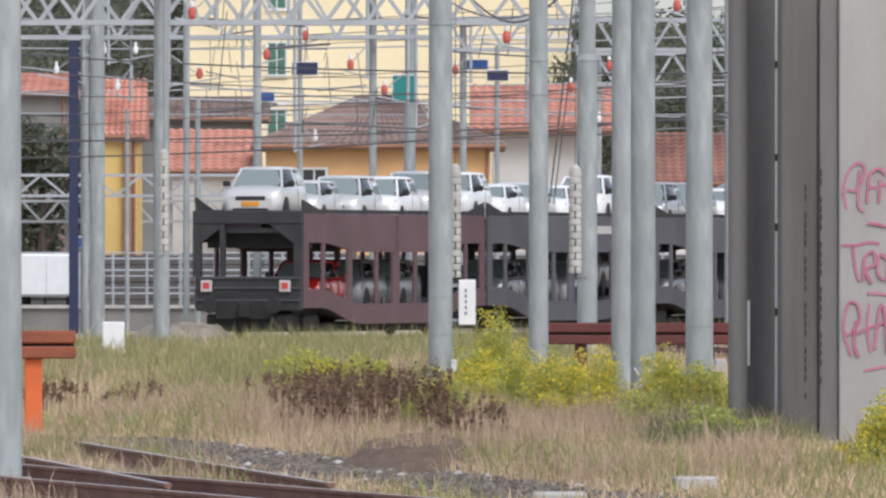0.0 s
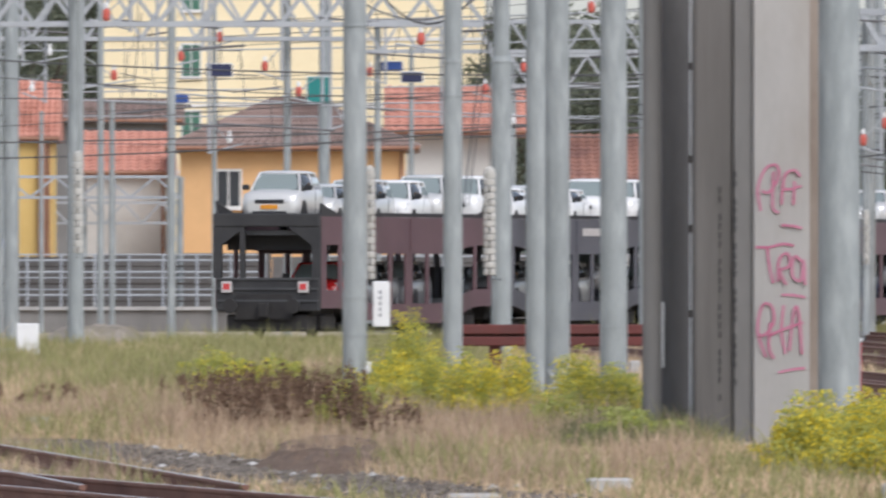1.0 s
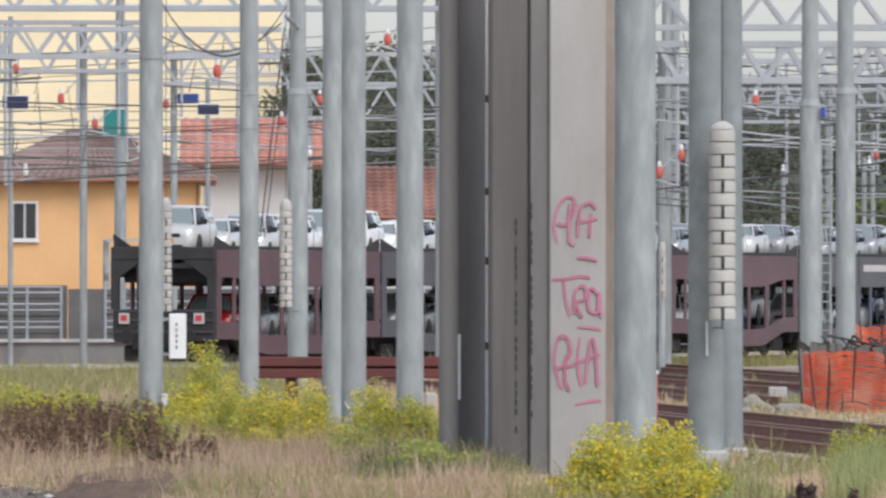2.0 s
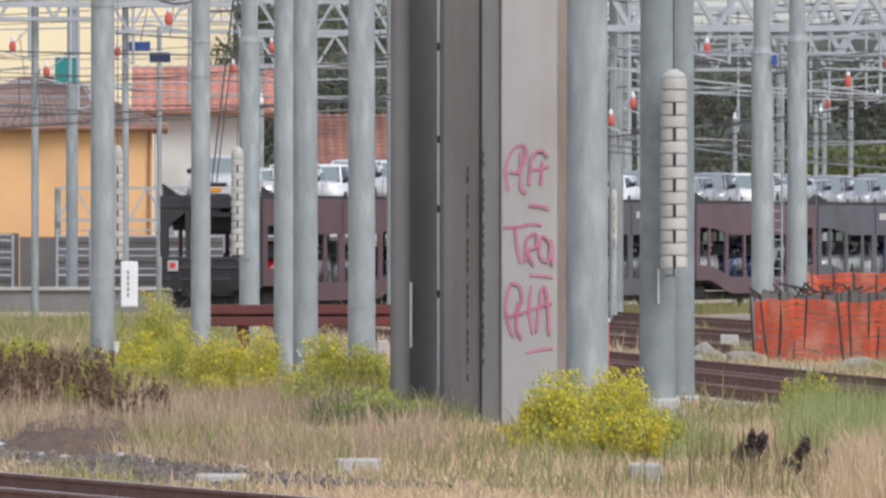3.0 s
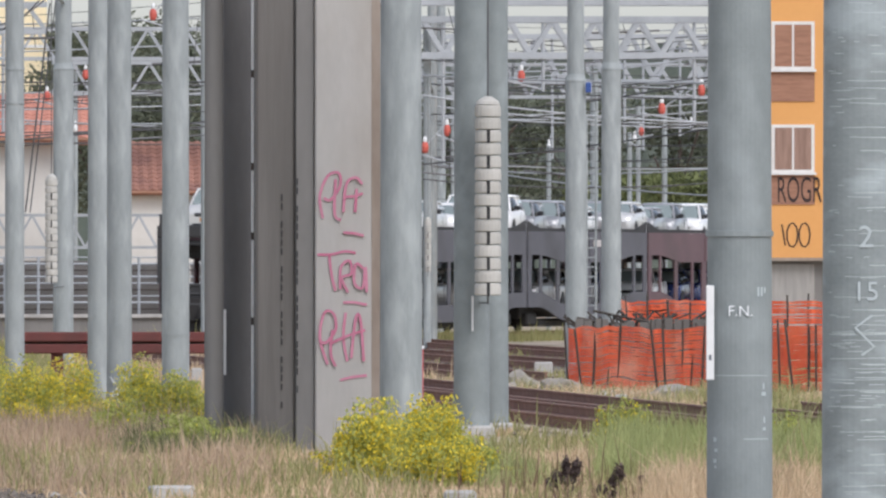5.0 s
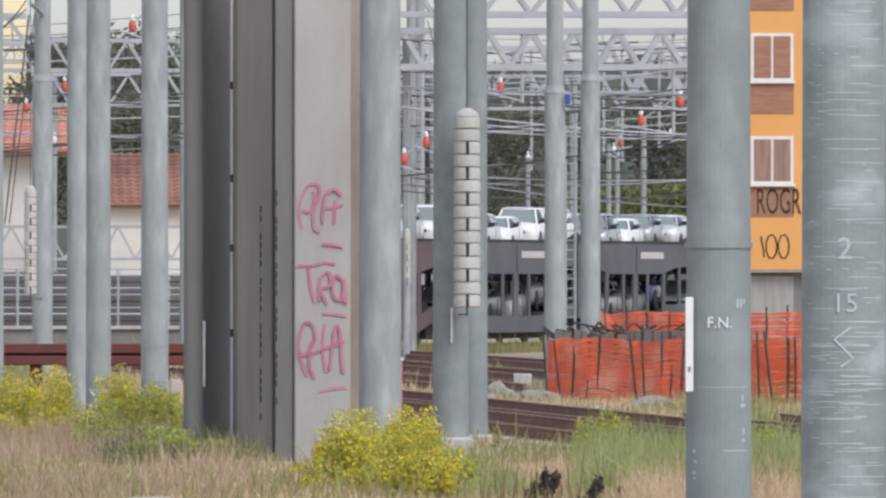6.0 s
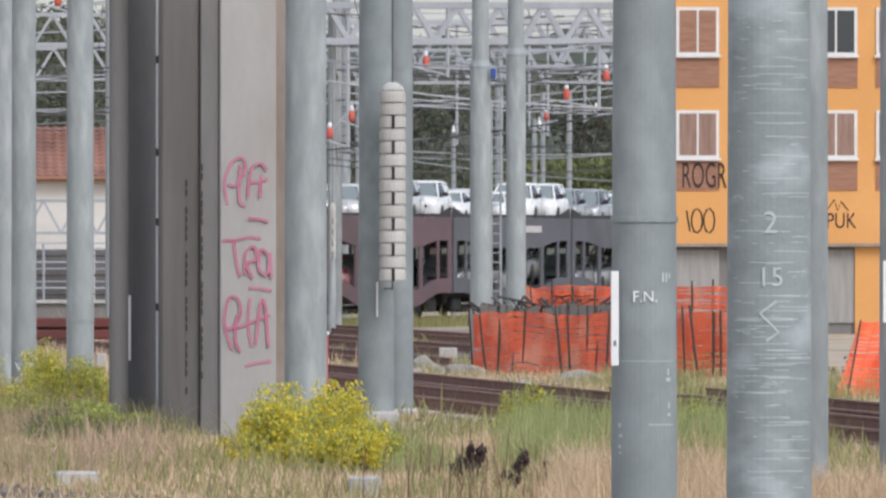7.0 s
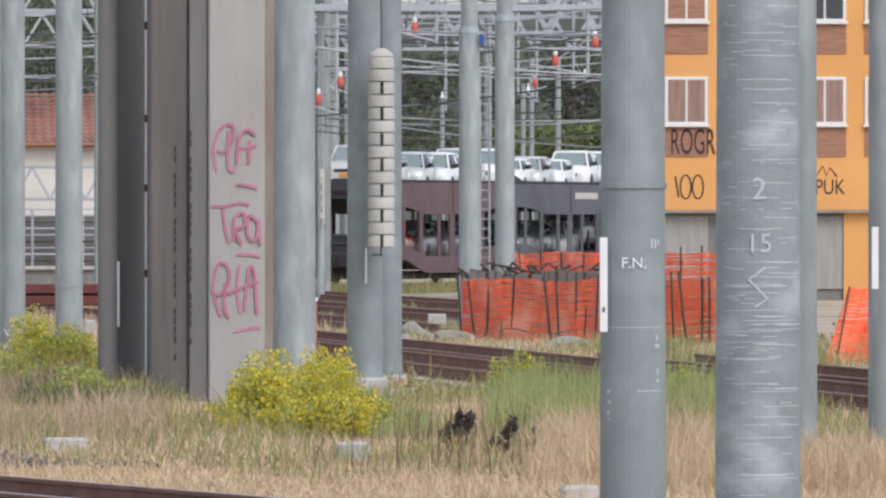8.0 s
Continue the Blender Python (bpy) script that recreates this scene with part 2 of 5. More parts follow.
def earth_bank(cx, cy, rx, ry, hgt, mat, label):
    """A low uneven bank of loose earth."""
    nx, ny = 34, 40
    verts, faces = [], []
    for j in range(ny + 1):
        for i in range(nx + 1):
            u, v = i / nx * 2 - 1, j / ny * 2 - 1
            x, y = cx + rx * u, cy + ry * v
            edge = 1 - math.hypot(u, v) + 0.25 * noise.noise(Vector((x * 1.2, y * 0.2, 8)))
            verts.append((x, y, max(-0.12, hgt * min(1.0, edge * 2.2) + 0.07 * noise.noise(Vector((x * 4, y * 1.3, 4))) + 0.03 * noise.noise(Vector((x * 11, y * 3, 9))) - 0.04)))
    for j in range(ny):
        for i in range(nx):
            k = j * (nx + 1) + i
            faces.append((k, k + 1, k + nx + 2, k + nx + 1))
    me = bpy.data.meshes.new("earth_bank")
    me.from_pydata(verts, [], faces)
    me.materials.append(mat)
    tagged(new("earth_bank", me), label, "earth", kind="stuff")


earth_bank(-0.3, 131.0, 0.95, 11.0, 0.24, M_SOIL, "low bank of dark dug earth among dry weeds")
earth_bank(-6.55, 291.0, 1.5, 8.0, 0.66, M_SAND, "sandy heap of pale earth beside the main track")


# ---- railway tracks ----
def rail_mesh(length):
    """A flat-bottomed rail along y with foot, web and head."""
    bm = bmesh.new()
    o = [(-0.075, 0), (0.075, 0), (0.075, 0.012), (0.012, 0.03), (0.012, 0.125), (0.036, 0.138), (0.036, 0.165), (0.028, 0.172),
         (-0.028, 0.172), (-0.036, 0.165), (-0.036, 0.138), (-0.012, 0.125), (-0.012, 0.03), (-0.075, 0.012)]
    add_prism(bm, o, 0, length)
    bm.faces.ensure_lookup_table()
    for f in bm.faces:
        if f.calc_center_median().z > 0.17:
            f.material_index = 1
    bmesh.ops.recalc_face_normals(bm, faces=bm.faces)
    return bm


def track(p, q, label, sleepers=True, lift=0.06, bed=True, top=None):
    """A straight track of gauge 1.435 m from p to q: rails, sleepers and a ballast bed."""
    d = Vector((q[0] - p[0], q[1] - p[1], 0))
    length = d.length
    m = Matrix.Translation((p[0], p[1], 0)) @ Matrix.Rotation(math.atan2(-d.x, d.y), 4, 'Z')
    t = thing("railway_track", m, label, "railway track", "tracks of the yard")
    for x in (-0.7535, 0.7535):
        r = part("rail", rail_mesh(length), (M_RAILSIDE, top or M_RAILTOP), t)
        r.location = (x, 0, lift)
    if bed:
        bm = bmesh.new()
        add_prism(bm, [(-1.9, -0.1), (1.9, -0.1), (1.45, lift - 0.03), (-1.45, lift - 0.03)], 0, length)
        bmesh.ops.recalc_face_normals(bm, faces=bm.faces)
        part("ballast_bed", bm, M_BALLAST, t)
    if sleepers:
        n = int(length / 0.65)
        first = None
        for i in range(n):
            k = Matrix.Translation((0, 0.3 + i * 0.65, lift - 0.004))
            if first is None:
                first = part("sleeper", box(-1.25, 1.25, -0.12, 0.12, -0.1, 0.0, 0.02), M_SLEEPER, t)
                first.matrix_basis = k
            else:
                share(first, t, k)
    return t


def line_x(x0, k, y):
    return x0 + k * y


# the running line of the train, bearing 18 degrees off the view
TRAIN_BEARING = math.atan(0.323)
track((-18.03, 260.0), (46.57, 460.0), "main track with rusty rails under the car train", sleepers=False, lift=0.03)
track((line_x(24.5, -0.255, 70.0), 70.0), (line_x(24.5, -0.255, 140.0), 140.0), "weathered track with brown rails on grey ballast")
track((line_x(11.9, -0.129, 106.0), 106.0), (line_x(11.9, -0.129, 130.0), 130.0), "rusty dead-end siding leading to a buffer stop", bed=False)


# ---- poles ----
def pole(name, x, y, r, height, label, plinth=0.0, mat=None, step=None, bands=(), group="catenary poles"):
    t = thing(name, pose(x, y, 0), label, "pole", group)
    mat = mat or M_GALV
    if group == "catenary poles":
        height = max(height, EYE + 0.031 * y)
    if step:
        part("shaft", lathe([(r, -0.1), (r, step - 0.04), (r * 1.04, step - 0.03), (r * 1.04, step), (r * 0.84, step + 0.12)], 40), mat, t)
        part("upper_shaft", lathe([(r * 0.83, step + 0.05), (r * 0.78, height)], 40), mat, t)
    else:
        part("shaft", lathe([(r, -0.1), (r * 0.93, height)], 40), mat, t)
    for z in bands:
        part("clamp", lathe([(r * 0.96, z - 0.02), (r * 1.02, z - 0.018), (r * 1.02, z + 0.018), (r * 0.96, z + 0.02)], 24), mat, t)
    if plinth:
        part("plinth", box(-plinth, plinth, -plinth, plinth, -0.2, 0.12, 0.03), M_PLINTH, t, "pale concrete plinth")
    return t


def counterweight(x, y, z0, z1, r, n, label, arm=(0, 0)):
    """A stack of round weights with slots, on a rod that hangs from a cable."""
    t = thing("counterweight", pose(x, y, z0), label, "counterweight", "tensioning weights")
    hgt = (z1 - z0) / n
    part("rod", rod((0, 0, -0.12), (0, 0, z1 - z0 + 4.0), r * 0.07), M_WIRE, t)
    part("hanger_arm", rod((0, 0, z1 - z0 + 3.9), (arm[0], arm[1], z1 - z0 + 3.9), 0.04, 6), M_GALV, t)
    part("guide", rod((0, 0, -0.1), (arm[0], arm[1], -0.1), 0.012, 6), M_WIRE, t)
    bm = lathe([(r * 0.9, 0.004), (r, 0.016), (r, hgt * 0.62), (r * 0.955, hgt - 0.02), (r * 0.84, hgt - 0.004)], 20)
    first = part("disc", bm, M_WEIGHT, t, smooth=False)
    for i in range(1, n):
        share(first, t, pose(random.uniform(-0.004, 0.004), 0, i * hgt, 0, 0, random.uniform(-20, 20)))
    part("top_cap", lathe([(r * 0.93, z1 - z0), (r * 0.8, z1 - z0 + 0.05), (r * 0.3, z1 - z0 + 0.11)], 20), M_WEIGHT, t)
    slot = None
    for i in range(0, n - 2):
        if i % 2 == 0:
            k = Matrix.Translation((0, -r - 0.002, i * hgt + hgt * 0.5))
            if slot is None:
                slot = part("slot", box(-r * 0.12, r * 0.12, 0, 0.02, -hgt * 0.48, hgt * 0.48), M_JOINT, t)
                slot.matrix_basis = k
            else:
                share(slot, t, k)
    return t


GALV = "grey galvanised steel catenary pole standing in the weeds"
pole("catenary_pole", -4.41, 114.65, 0.225, 6.0, "thick galvanised steel pole on a concrete footing beside rails", 0.32)
pole("catenary_pole", -9.87, 329.16, 0.22, 9.5, GALV, bands=(4.0, 6.5))
pole("catenary_pole", -10.93, 351.86, 0.13, 9.5, GALV)
pole("catenary_pole", -6.92, 283.45, 0.20, 9.5, GALV, bands=(2.9, 4.6))
pole_a = pole("catenary_pole", -0.04, 182.22, 0.195, 7.5, "galvanised catenary pole with cable and a switch box", bands=(1.1, 1.7, 6.0))
pole("catenary_pole", -1.09, 377.93, 0.19, 11.5, "distant grey catenary pole behind the train", step=7.8)
pole("catenary_pole", 1.69, 204.08, 0.175, 8.0, GALV, bands=(5.2, 5.8))
pole("catenary_pole", 3.124, 250.0, 0.22, 9.0, "stout grey catenary pole behind a red buffer stop", step=6.6, bands=(2.96,))
pole("catenary_pole", 2.85, 182.22, 0.19, 8.0, "one of two grey poles standing close together")
pole("catenary_pole", 3.0, 172.95, 0.19, 8.0, "grey pole with white paint marks near its foot", bands=(0.55,))
pole("catenary_pole", 3.78, 170.07, 0.205, 8.0, GALV, bands=(0.75, 1.3))
pole("catenary_pole", 6.05, 144.74, 0.27, 7.0, "broad grey steel pole beside the concrete pier", bands=())
pole("catenary_pole", 15.14, 340.13, 0.15, 10.5, "slim distant pole carrying overhead wires", 0.3)
pole("catenary_pole", 18.47, 408.16, 0.18, 12.0, "slim distant pole carrying overhead wires")
pole("catenary_pole", 7.60, 158.6, 0.25, 7.0, "broad grey steel pole behind a hanging stack of weights", 0.31, M_GALV_OLD)
pole("catenary_pole", 8.045, 161.3, 0.205, 7.0, "grey steel pole standing close behind a broader one", 0.26, M_GALV_OLD)
pole("catenary_pole", 12.64, 221.83, 0.20, 9.5, "stepped galvanised catenary pole beside orange netting", step=5.9, bands=(3.4, 4.5))
pole("catenary_pole", 13.93, 231.91, 0.20, 9.5, "stepped galvanised catenary pole beside orange netting", step=6.3)
pole_fn = pole("catenary_pole", 5.385, 75.59, 0.22, 4.2, "smooth grey steel pole with painted letters", 0.4, M_GALV_OLD, bands=(2.52,))
pole_big = pole("catenary_pole", 4.53, 55.16, 0.21, 3.8, "thick scratched zinc pole with chalk marks", 0.4, M_GALV_WORN)
pole("catenary_pole", 8.88, 103.59, 0.165, 5.5, "grey pole on a concrete block behind a thicker pole", 0.36)
pole("catenary_pole", 9.56, 102.04, 0.2, 5.5, "grey pole with a white strip beside orange netting", 0.3)

counterweight(7.79, 157.9, 1.91, 4.53, 0.182, 15, "stack of round concrete weights hanging before two poles", (-0.1, 0.55))
counterweight(2.751, 240.0, 1.98, 4.13, 0.129, 15, "stack of pale round weights on a distant pole", (0.373, 10.0))
counterweight(0.2, 185.53, 1.98, 3.71, 0.091, 15, "stack of pale round weights beside a grey pole", (-0.24, -3.31))
counterweight(14.07, 318.88, 2.17, 3.58, 0.094, 9, "stack of pale round weights beside a slim pole", (1.07, 21.25))

counterweight(-6.68, 275.79, 2.46, 4.8, 0.122, 15, "stack of pale round weights before a grey pole", (-0.24, 7.66))

# paint scribbles near one pole's foot
bm = bmesh.new()
for i in range(9):
    a0, z0 = random.uniform(-0.12, 0.1), random.uniform(0.25, 0.75)
    add_stroke(bm, [(a0, z0), (a0 + random.uniform(-0.05, 0.06), z0 + random.uniform(-0.12, 0.12)), (a0 + random.uniform(-0.06, 0.06), z0 + random.uniform(-0.05, 0.15))], 0.014,
               Matrix.Translation((3.0, 172.753, 0)), 0.004 + 0.003 * i)
tagged(part("paint_scribble", bm, M_CHALK), "white paint scribbled on a pole's foot", "graffiti", kind="stuff")
marker = thing("red_marker", pose(7.93, 182.22, 0), "faded red and white marker post beside a pole", "marker post")
part("post", box(-0.04, 0.04, -0.02, 0.02, -0.05, 1.0, 0.008), M_REDPAINT, marker)
part("cap", box(-0.05, 0.05, -0.03, 0.03, 1.0, 1.06, 0.01), M_WHITE, marker)

# switch box and cable on one pole
box_thing = thing("switch_box", pose(0.38, 182.22, 1.24), "white switch box with printed marks strapped to a pole", "box")
part("body", box(-0.135, 0.135, -0.1, 0.1, 0, 0.72, 0.015), M_WHITE, box_thing)
for i in range(5):
    part("print_bar", box(-0.035, -0.005, -0.104, -0.099, 0.16 + i * 0.09, 0.215 + i * 0.09), M_BARS, box_thing)
part("bracket", box(-0.32, -0.1, -0.03, 0.03, 0.05, 0.1), M_GALV, box_thing)
part("bracket", box(-0.32, -0.1, -0.03, 0.03, 0.6, 0.65), M_GALV, box_thing)
small = thing("junction_box", pose(0.17, 182.19, 0.42), "small white junction box low on a pole", "box")
part("body", box(-0.05, 0.05, -0.05, 0.05, 0, 0.27, 0.01), M_WHITE, small)

# letters and strips on the near poles
text_part("letters", "F.N.", 0.10, M_CHALK, pole_fn, pose(-0.01, -0.2225, 2.01, 90, 0, 0))
strip = thing("warning_strip", pose(5.18, 75.43, 1.56), "white vertical enamel strip on the pole's side", "sign", "pole strips")
part("plate", box(-0.026, 0.026, -0.012, 0.0, 0, 0.62, 0.004), M_WHITE, strip)
part("print_bar", box(-0.008, 0.008, -0.016, -0.013, 0.13, 0.165), M_BARS, strip)
strip2 = thing("warning_strip", pose(9.4, 101.79, 1.68), "white vertical enamel strip on the pole's side", "sign", "pole strips")
part("plate", box(-0.03, 0.03, -0.012, 0.0, 0, 0.55, 0.004), M_WHITE, strip2)
strip3 = thing("warning_strip", pose(7.60, 158.33, 1.42), "narrow white strip on a pole", "sign", "pole strips")
part("plate", box(-0.014, 0.014, -0.012, 0.0, 0, 0.48, 0.003), M_WHITE, strip3)
def big_radius(z):
    return 0.21 * (1 - 0.07 * (z + 0.1) / 4.11)


marks = bmesh.new()
for z, a0, a1, h in ((1.174, 0.1, 1.0, 0.003), (1.59, -1.2, 1.0, 0.002), (1.17, -0.95, -0.8, 0.014), (1.10, -0.9, -0.78, 0.010), (1.03, -0.95, -0.82, 0.012), (0.99, -0.9, -0.84, 0.008),
                     (1.24, 0.75, 0.9, 0.010), (1.30, 0.78, 0.82, 0.02), (1.47, 0.7, 0.88, 0.012), (1.52, 0.75, 0.8, 0.02), (2.14, 0.55, 0.6, 0.03), (2.14, 0.68, 0.73, 0.03), (2.15, 0.82, 0.9, 0.018)):
    for k in range(max(1, int((a1 - a0) / 0.06))):
        rr = 0.22 * (1 - 0.07 * (z + 0.1) / 4.75)
        add_box(marks, -0.0072, 0.0072, -0.0008 - rr, 0.003 - rr, -h, h, Matrix.Translation((0, 0, z)) @ Matrix.Rotation(a0 + 0.06 * k, 4, 'Z'))
tagged(part("paint_marks", marks, M_SCRATCH, pole_fn), kind="stuff")
text_part("chalk_digit", "2", 0.15, M_SCRATCH, pole_big, pose(-0.01, -0.003 - big_radius(2.44), 2.44, 90, 0, 0))
text_part("chalk_number", "15", 0.13, M_SCRATCH, pole_big, pose(-0.01, -0.003 - big_radius(2.18), 2.18, 90, 0, 0))
bm = bmesh.new()
add_stroke(bm, [(0.03, 0.1), (-0.05, 0.04), (0.04, -0.05), (-0.02, -0.09)], 0.012, Matrix.Translation((-0.01, 0.002 - big_radius(1.97), 1.97)), 0.003)
part("chalk_zigzag", bm, M_SCRATCH, pole_big)
bm = bmesh.new()
for i in range(190):
    z = random.uniform(1.4, 4.2) if i % 4 else random.uniform(0.7, 2.0)
    a = random.uniform(-1.05, 0.6)
    for k in range(random.choice((1, 2, 3, 5, 9, 12))):
        b = a + 0.12 * k
        if abs(b) < 1.15:
            add_box(bm, -0.0135, 0.0135, -0.0004 - big_radius(z), 0.003 - big_radius(z), -0.0013, 0.0013,
                    Matrix.Translation((0, 0, z + 0.002 * math.sin(3 * b + i))) @ Matrix.Rotation(b, 4, 'Z'))
tagged(part("scratching", bm, M_SCORE, pole_big), kind="stuff")

# ---- viaduct pier ----
PIER_Y = 146.82
pier = thing("concrete_pier", pose(5.04, PIER_Y, 0), "tall concrete viaduct pier with magenta scribbled graffiti", "pier")
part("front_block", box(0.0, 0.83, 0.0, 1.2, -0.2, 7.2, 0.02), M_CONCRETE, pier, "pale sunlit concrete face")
# both side blocks are coloured darker to carry the shade of that side
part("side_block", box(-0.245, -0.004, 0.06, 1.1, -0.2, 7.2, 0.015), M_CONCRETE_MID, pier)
part("side_block", box(-0.75, -0.25, 0.12, 1.1, -0.2, 7.2, 0.03), M_CONCRETE_SIDE, pier, "brownish stained concrete side with shade in its colour")
for x, z0 in ((-0.235, 0.7), (-0.43, 0.5)):
    yj = 0.116 if x < -0.3 else 0.056
    for k in range(24):
        if (k * 7 + int(x * -100)) % 5:
            part("joint", box(x, x + 0.018, yj - 0.012, yj + 0.01, z0 + k * 0.115, z0 + k * 0.115 + 0.085), M_JOINT, pier)
part("stain", box(0.72, 0.832, -0.004, 0.1, 0.0, 7.2), M_RUSTSTAIN, pier, "brownish damp stain")
GR = Matrix.Translation((0.06, -0.004, 0))
lift = 0.0
for pts in (
    [(0.04, 2.92), (0.0, 3.2), (0.1, 3.46), (0.24, 3.5), (0.26, 3.34), (0.14, 3.16), (0.05, 3.18)],
    [(0.2, 3.42), (0.19, 2.98), (0.27, 2.9)], [(0.3, 3.0), (0.34, 3.36), (0.46, 3.44), (0.54, 3.36)], [(0.3, 3.2), (0.42, 3.2), (0.55, 3.24)], [(0.47, 3.3), (0.45, 3.0)],
    [(0.3, 2.74), (0.44, 2.73), (0.56, 2.70)],
    [(-0.03, 2.46), (0.14, 2.46), (0.32, 2.5), (0.46, 2.48)], [(0.12, 2.46), (0.15, 2.2), (0.2, 2.0)],
    [(0.26, 2.02), (0.27, 2.3), (0.38, 2.38), (0.4, 2.22), (0.28, 2.16), (0.36, 1.98)], [(0.56, 2.28), (0.46, 2.34), (0.44, 2.1), (0.55, 2.04), (0.58, 2.3), (0.6, 1.98)], [(0.3, 1.85), (0.44, 1.85), (0.6, 1.82)],
    [(0.1, 1.06), (0.0, 1.4), (0.06, 1.72), (0.18, 1.7), (0.2, 1.5), (0.08, 1.34), (0.0, 1.36)],
    [(0.16, 1.5), (0.14, 1.2), (0.2, 1.04)], [(0.33, 1.72), (0.3, 1.4), (0.35, 1.1)], [(0.12, 1.32), (0.34, 1.42), (0.58, 1.5)], [(0.4, 1.14), (0.46, 1.66), (0.52, 1.62), (0.56, 1.1)],
    [(0.26, 0.86), (0.42, 0.9), (0.6, 0.92)]):
    bm = bmesh.new()
    lift += 0.006
    add_stroke(bm, rounded(pts), 0.034, GR, 0.004 + lift % 0.02)
    part("spray_stroke", bm, M_GRAFFITI, pier, "magenta sprayed scribble")

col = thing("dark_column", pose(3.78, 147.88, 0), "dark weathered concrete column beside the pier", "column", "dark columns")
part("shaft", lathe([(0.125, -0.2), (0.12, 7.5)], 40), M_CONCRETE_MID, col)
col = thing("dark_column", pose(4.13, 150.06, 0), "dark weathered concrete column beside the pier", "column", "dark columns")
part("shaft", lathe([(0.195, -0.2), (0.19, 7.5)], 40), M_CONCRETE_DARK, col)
part("pipe", rod((-0.16, -0.16, 0.9), (-0.16, -0.16, 1.75), 0.02, 8), M_WHITE, col, "thin white pipe")


pipe = thing("white_pipe", pose(4.318, 149.1, 0), "thin white drain pipe between column and pier", "pipe")
part("tube", rod((0, 0, -0.1), (0, 0, 7.5), 0.024, 10), M_WHITE, pipe)
for z in (1.55, 2.65, 3.55, 4.75):
    part("pipe_clip", lathe([(0.03, z), (0.03, z + 0.1)], 10), M_STICK, pipe)
mat_thing = thing("rubber_mat", pose(5.85, 152.3, 0), "black rubber offcut lying at the pier's foot", "rubber mat")
part("sheet", box(-0.16, 0.16, -0.3, 0.3, -0.02, 0.09, 0.02), M_JOINT, mat_thing)


# ---- buffer stops ----
def buffer_stop(x, y, width, beam_h, top, mat, label, posts, yaw, beam=None):
    beam = beam or mat
    t = thing("buffer_stop", pose(x, y, 0, 0, 0, yaw), label, "buffer stop", "buffer stops")
    part("beam", box(-width / 2, width / 2, -0.1, 0.06, top - beam_h, top - beam_h * 0.56, 0.02), beam, t)
    part("beam", box(-width / 2, width / 2, -0.1, 0.06, top - beam_h * 0.46, top, 0.02), beam, t)
    part("backing", box(-width / 2 + 0.02, width / 2 - 0.02, 0.065, 0.13, top - beam_h, top - 0.02), M_STICK, t)
    for px in posts:
        bm = bmesh.new()
        add_box(bm, px - 0.11, px + 0.11, 0.0, 0.2, -0.1, top - beam_h, None, 0.01)
        part("post", bm, mat, t)
        part("brace", rod((px, 0.15, top - 0.25), (px, 1.5, 0.0), 0.06, 8), mat, t)
    return t


buffer_stop(-5.21, 147.88, 1.0, 0.36, 1.37, M_ORANGE, "orange-red steel buffer stop at a dead-end siding", (-0.04,), 4, M_BEAM)
buffer_stop(3.53, 208.25, 3.3, 0.39, 1.13, M_OXIDE, "dark red steel buffer stop among yellow bushes", (-1.04, 1.04), 0)

# cabinets and blocks in the weeds
cab = thing("cabinet", pose(-7.29, 255.1, 0), "white trackside cabinet beside a pole", "cabinet")
part("body", box(-0.24, 0.24, -0.2, 0.2, -0.1, 0.89, 0.02), M_WHITE, cab)
part("shelf", box(-0.85, -0.245, -0.15, 0.15, 0.2, 0.34, 0.02), M_PLINTH, cab, "low concrete step")
for u_x, u_y, w, hgt in ((2.46, 112.5, 0.44, 0.17), (-4.34, 156.99, 0.33, 0.16), (5.17, 214.82, 0.2, 0.42),
                         (5.04, 107.41, 0.3, 0.22), (6.12, 92.0, 0.3, 0.17), (1.1, 108.55, 0.5, 0.1), (11.43, 221.83, 0.16, 0.2), (11.95, 196.23, 0.2, 0.13), (13.16, 242.95, 0.38, 0.3)):
    c = thing("concrete_block", pose(u_x, u_y, 0, 0, 0, random.uniform(-12, 12)), "pale concrete block lying in dry grass", "block", "loose blocks")
    part("body", box(-w / 2, w / 2, -w * 0.3, w * 0.3, -0.05, hgt, 0.025), M_PLINTH, c)


# ---- the car train ----
M_PLUM = material("plum_paint", (0.105, 0.060, 0.068), (0.150, 0.088, 0.097), 0.6, scale=0.7, fine=9, bump=0.05, patch_tint=(0.09, 0.06, 0.06))
M_SLATE = material("slate_paint", (0.080, 0.080, 0.095), (0.12, 0.12, 0.135), 0.6, scale=0.7, fine=9, bump=0.05, patch_tint=(0.06, 0.06, 0.065))
# also colours the panels and beams added to darken the wagon interior
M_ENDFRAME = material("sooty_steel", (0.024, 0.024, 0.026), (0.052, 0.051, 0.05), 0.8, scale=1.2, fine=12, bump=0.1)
M_UNDER = material("bogie_grime", (0.016, 0.015, 0.015), (0.04, 0.037, 0.034), 0.85, scale=2, fine=15)
M_DECK = material("deck_plate", (0.05, 0.05, 0.052), (0.09, 0.09, 0.09), 0.8, scale=1, fine=12)
M_GLASS = plain("car_glass", (0.035, 0.042, 0.045), 0.05, 0.0, 1.0)
# base colour lightened to stand for the sky mirrored in the windscreen
M_SCREEN = plain("windscreen_glass", (0.22, 0.26, 0.25), 0.06, 0.0, 1.0)
M_RUBBER = plain("tyre", (0.02, 0.02, 0.02), 0.85)
M_RIM = plain("rim", (0.45, 0.45, 0.46), 0.35, 0.7)
M_LAMP = plain("headlamp_glass", (0.50, 0.51, 0.50), 0.35, 0.2, 0.0)
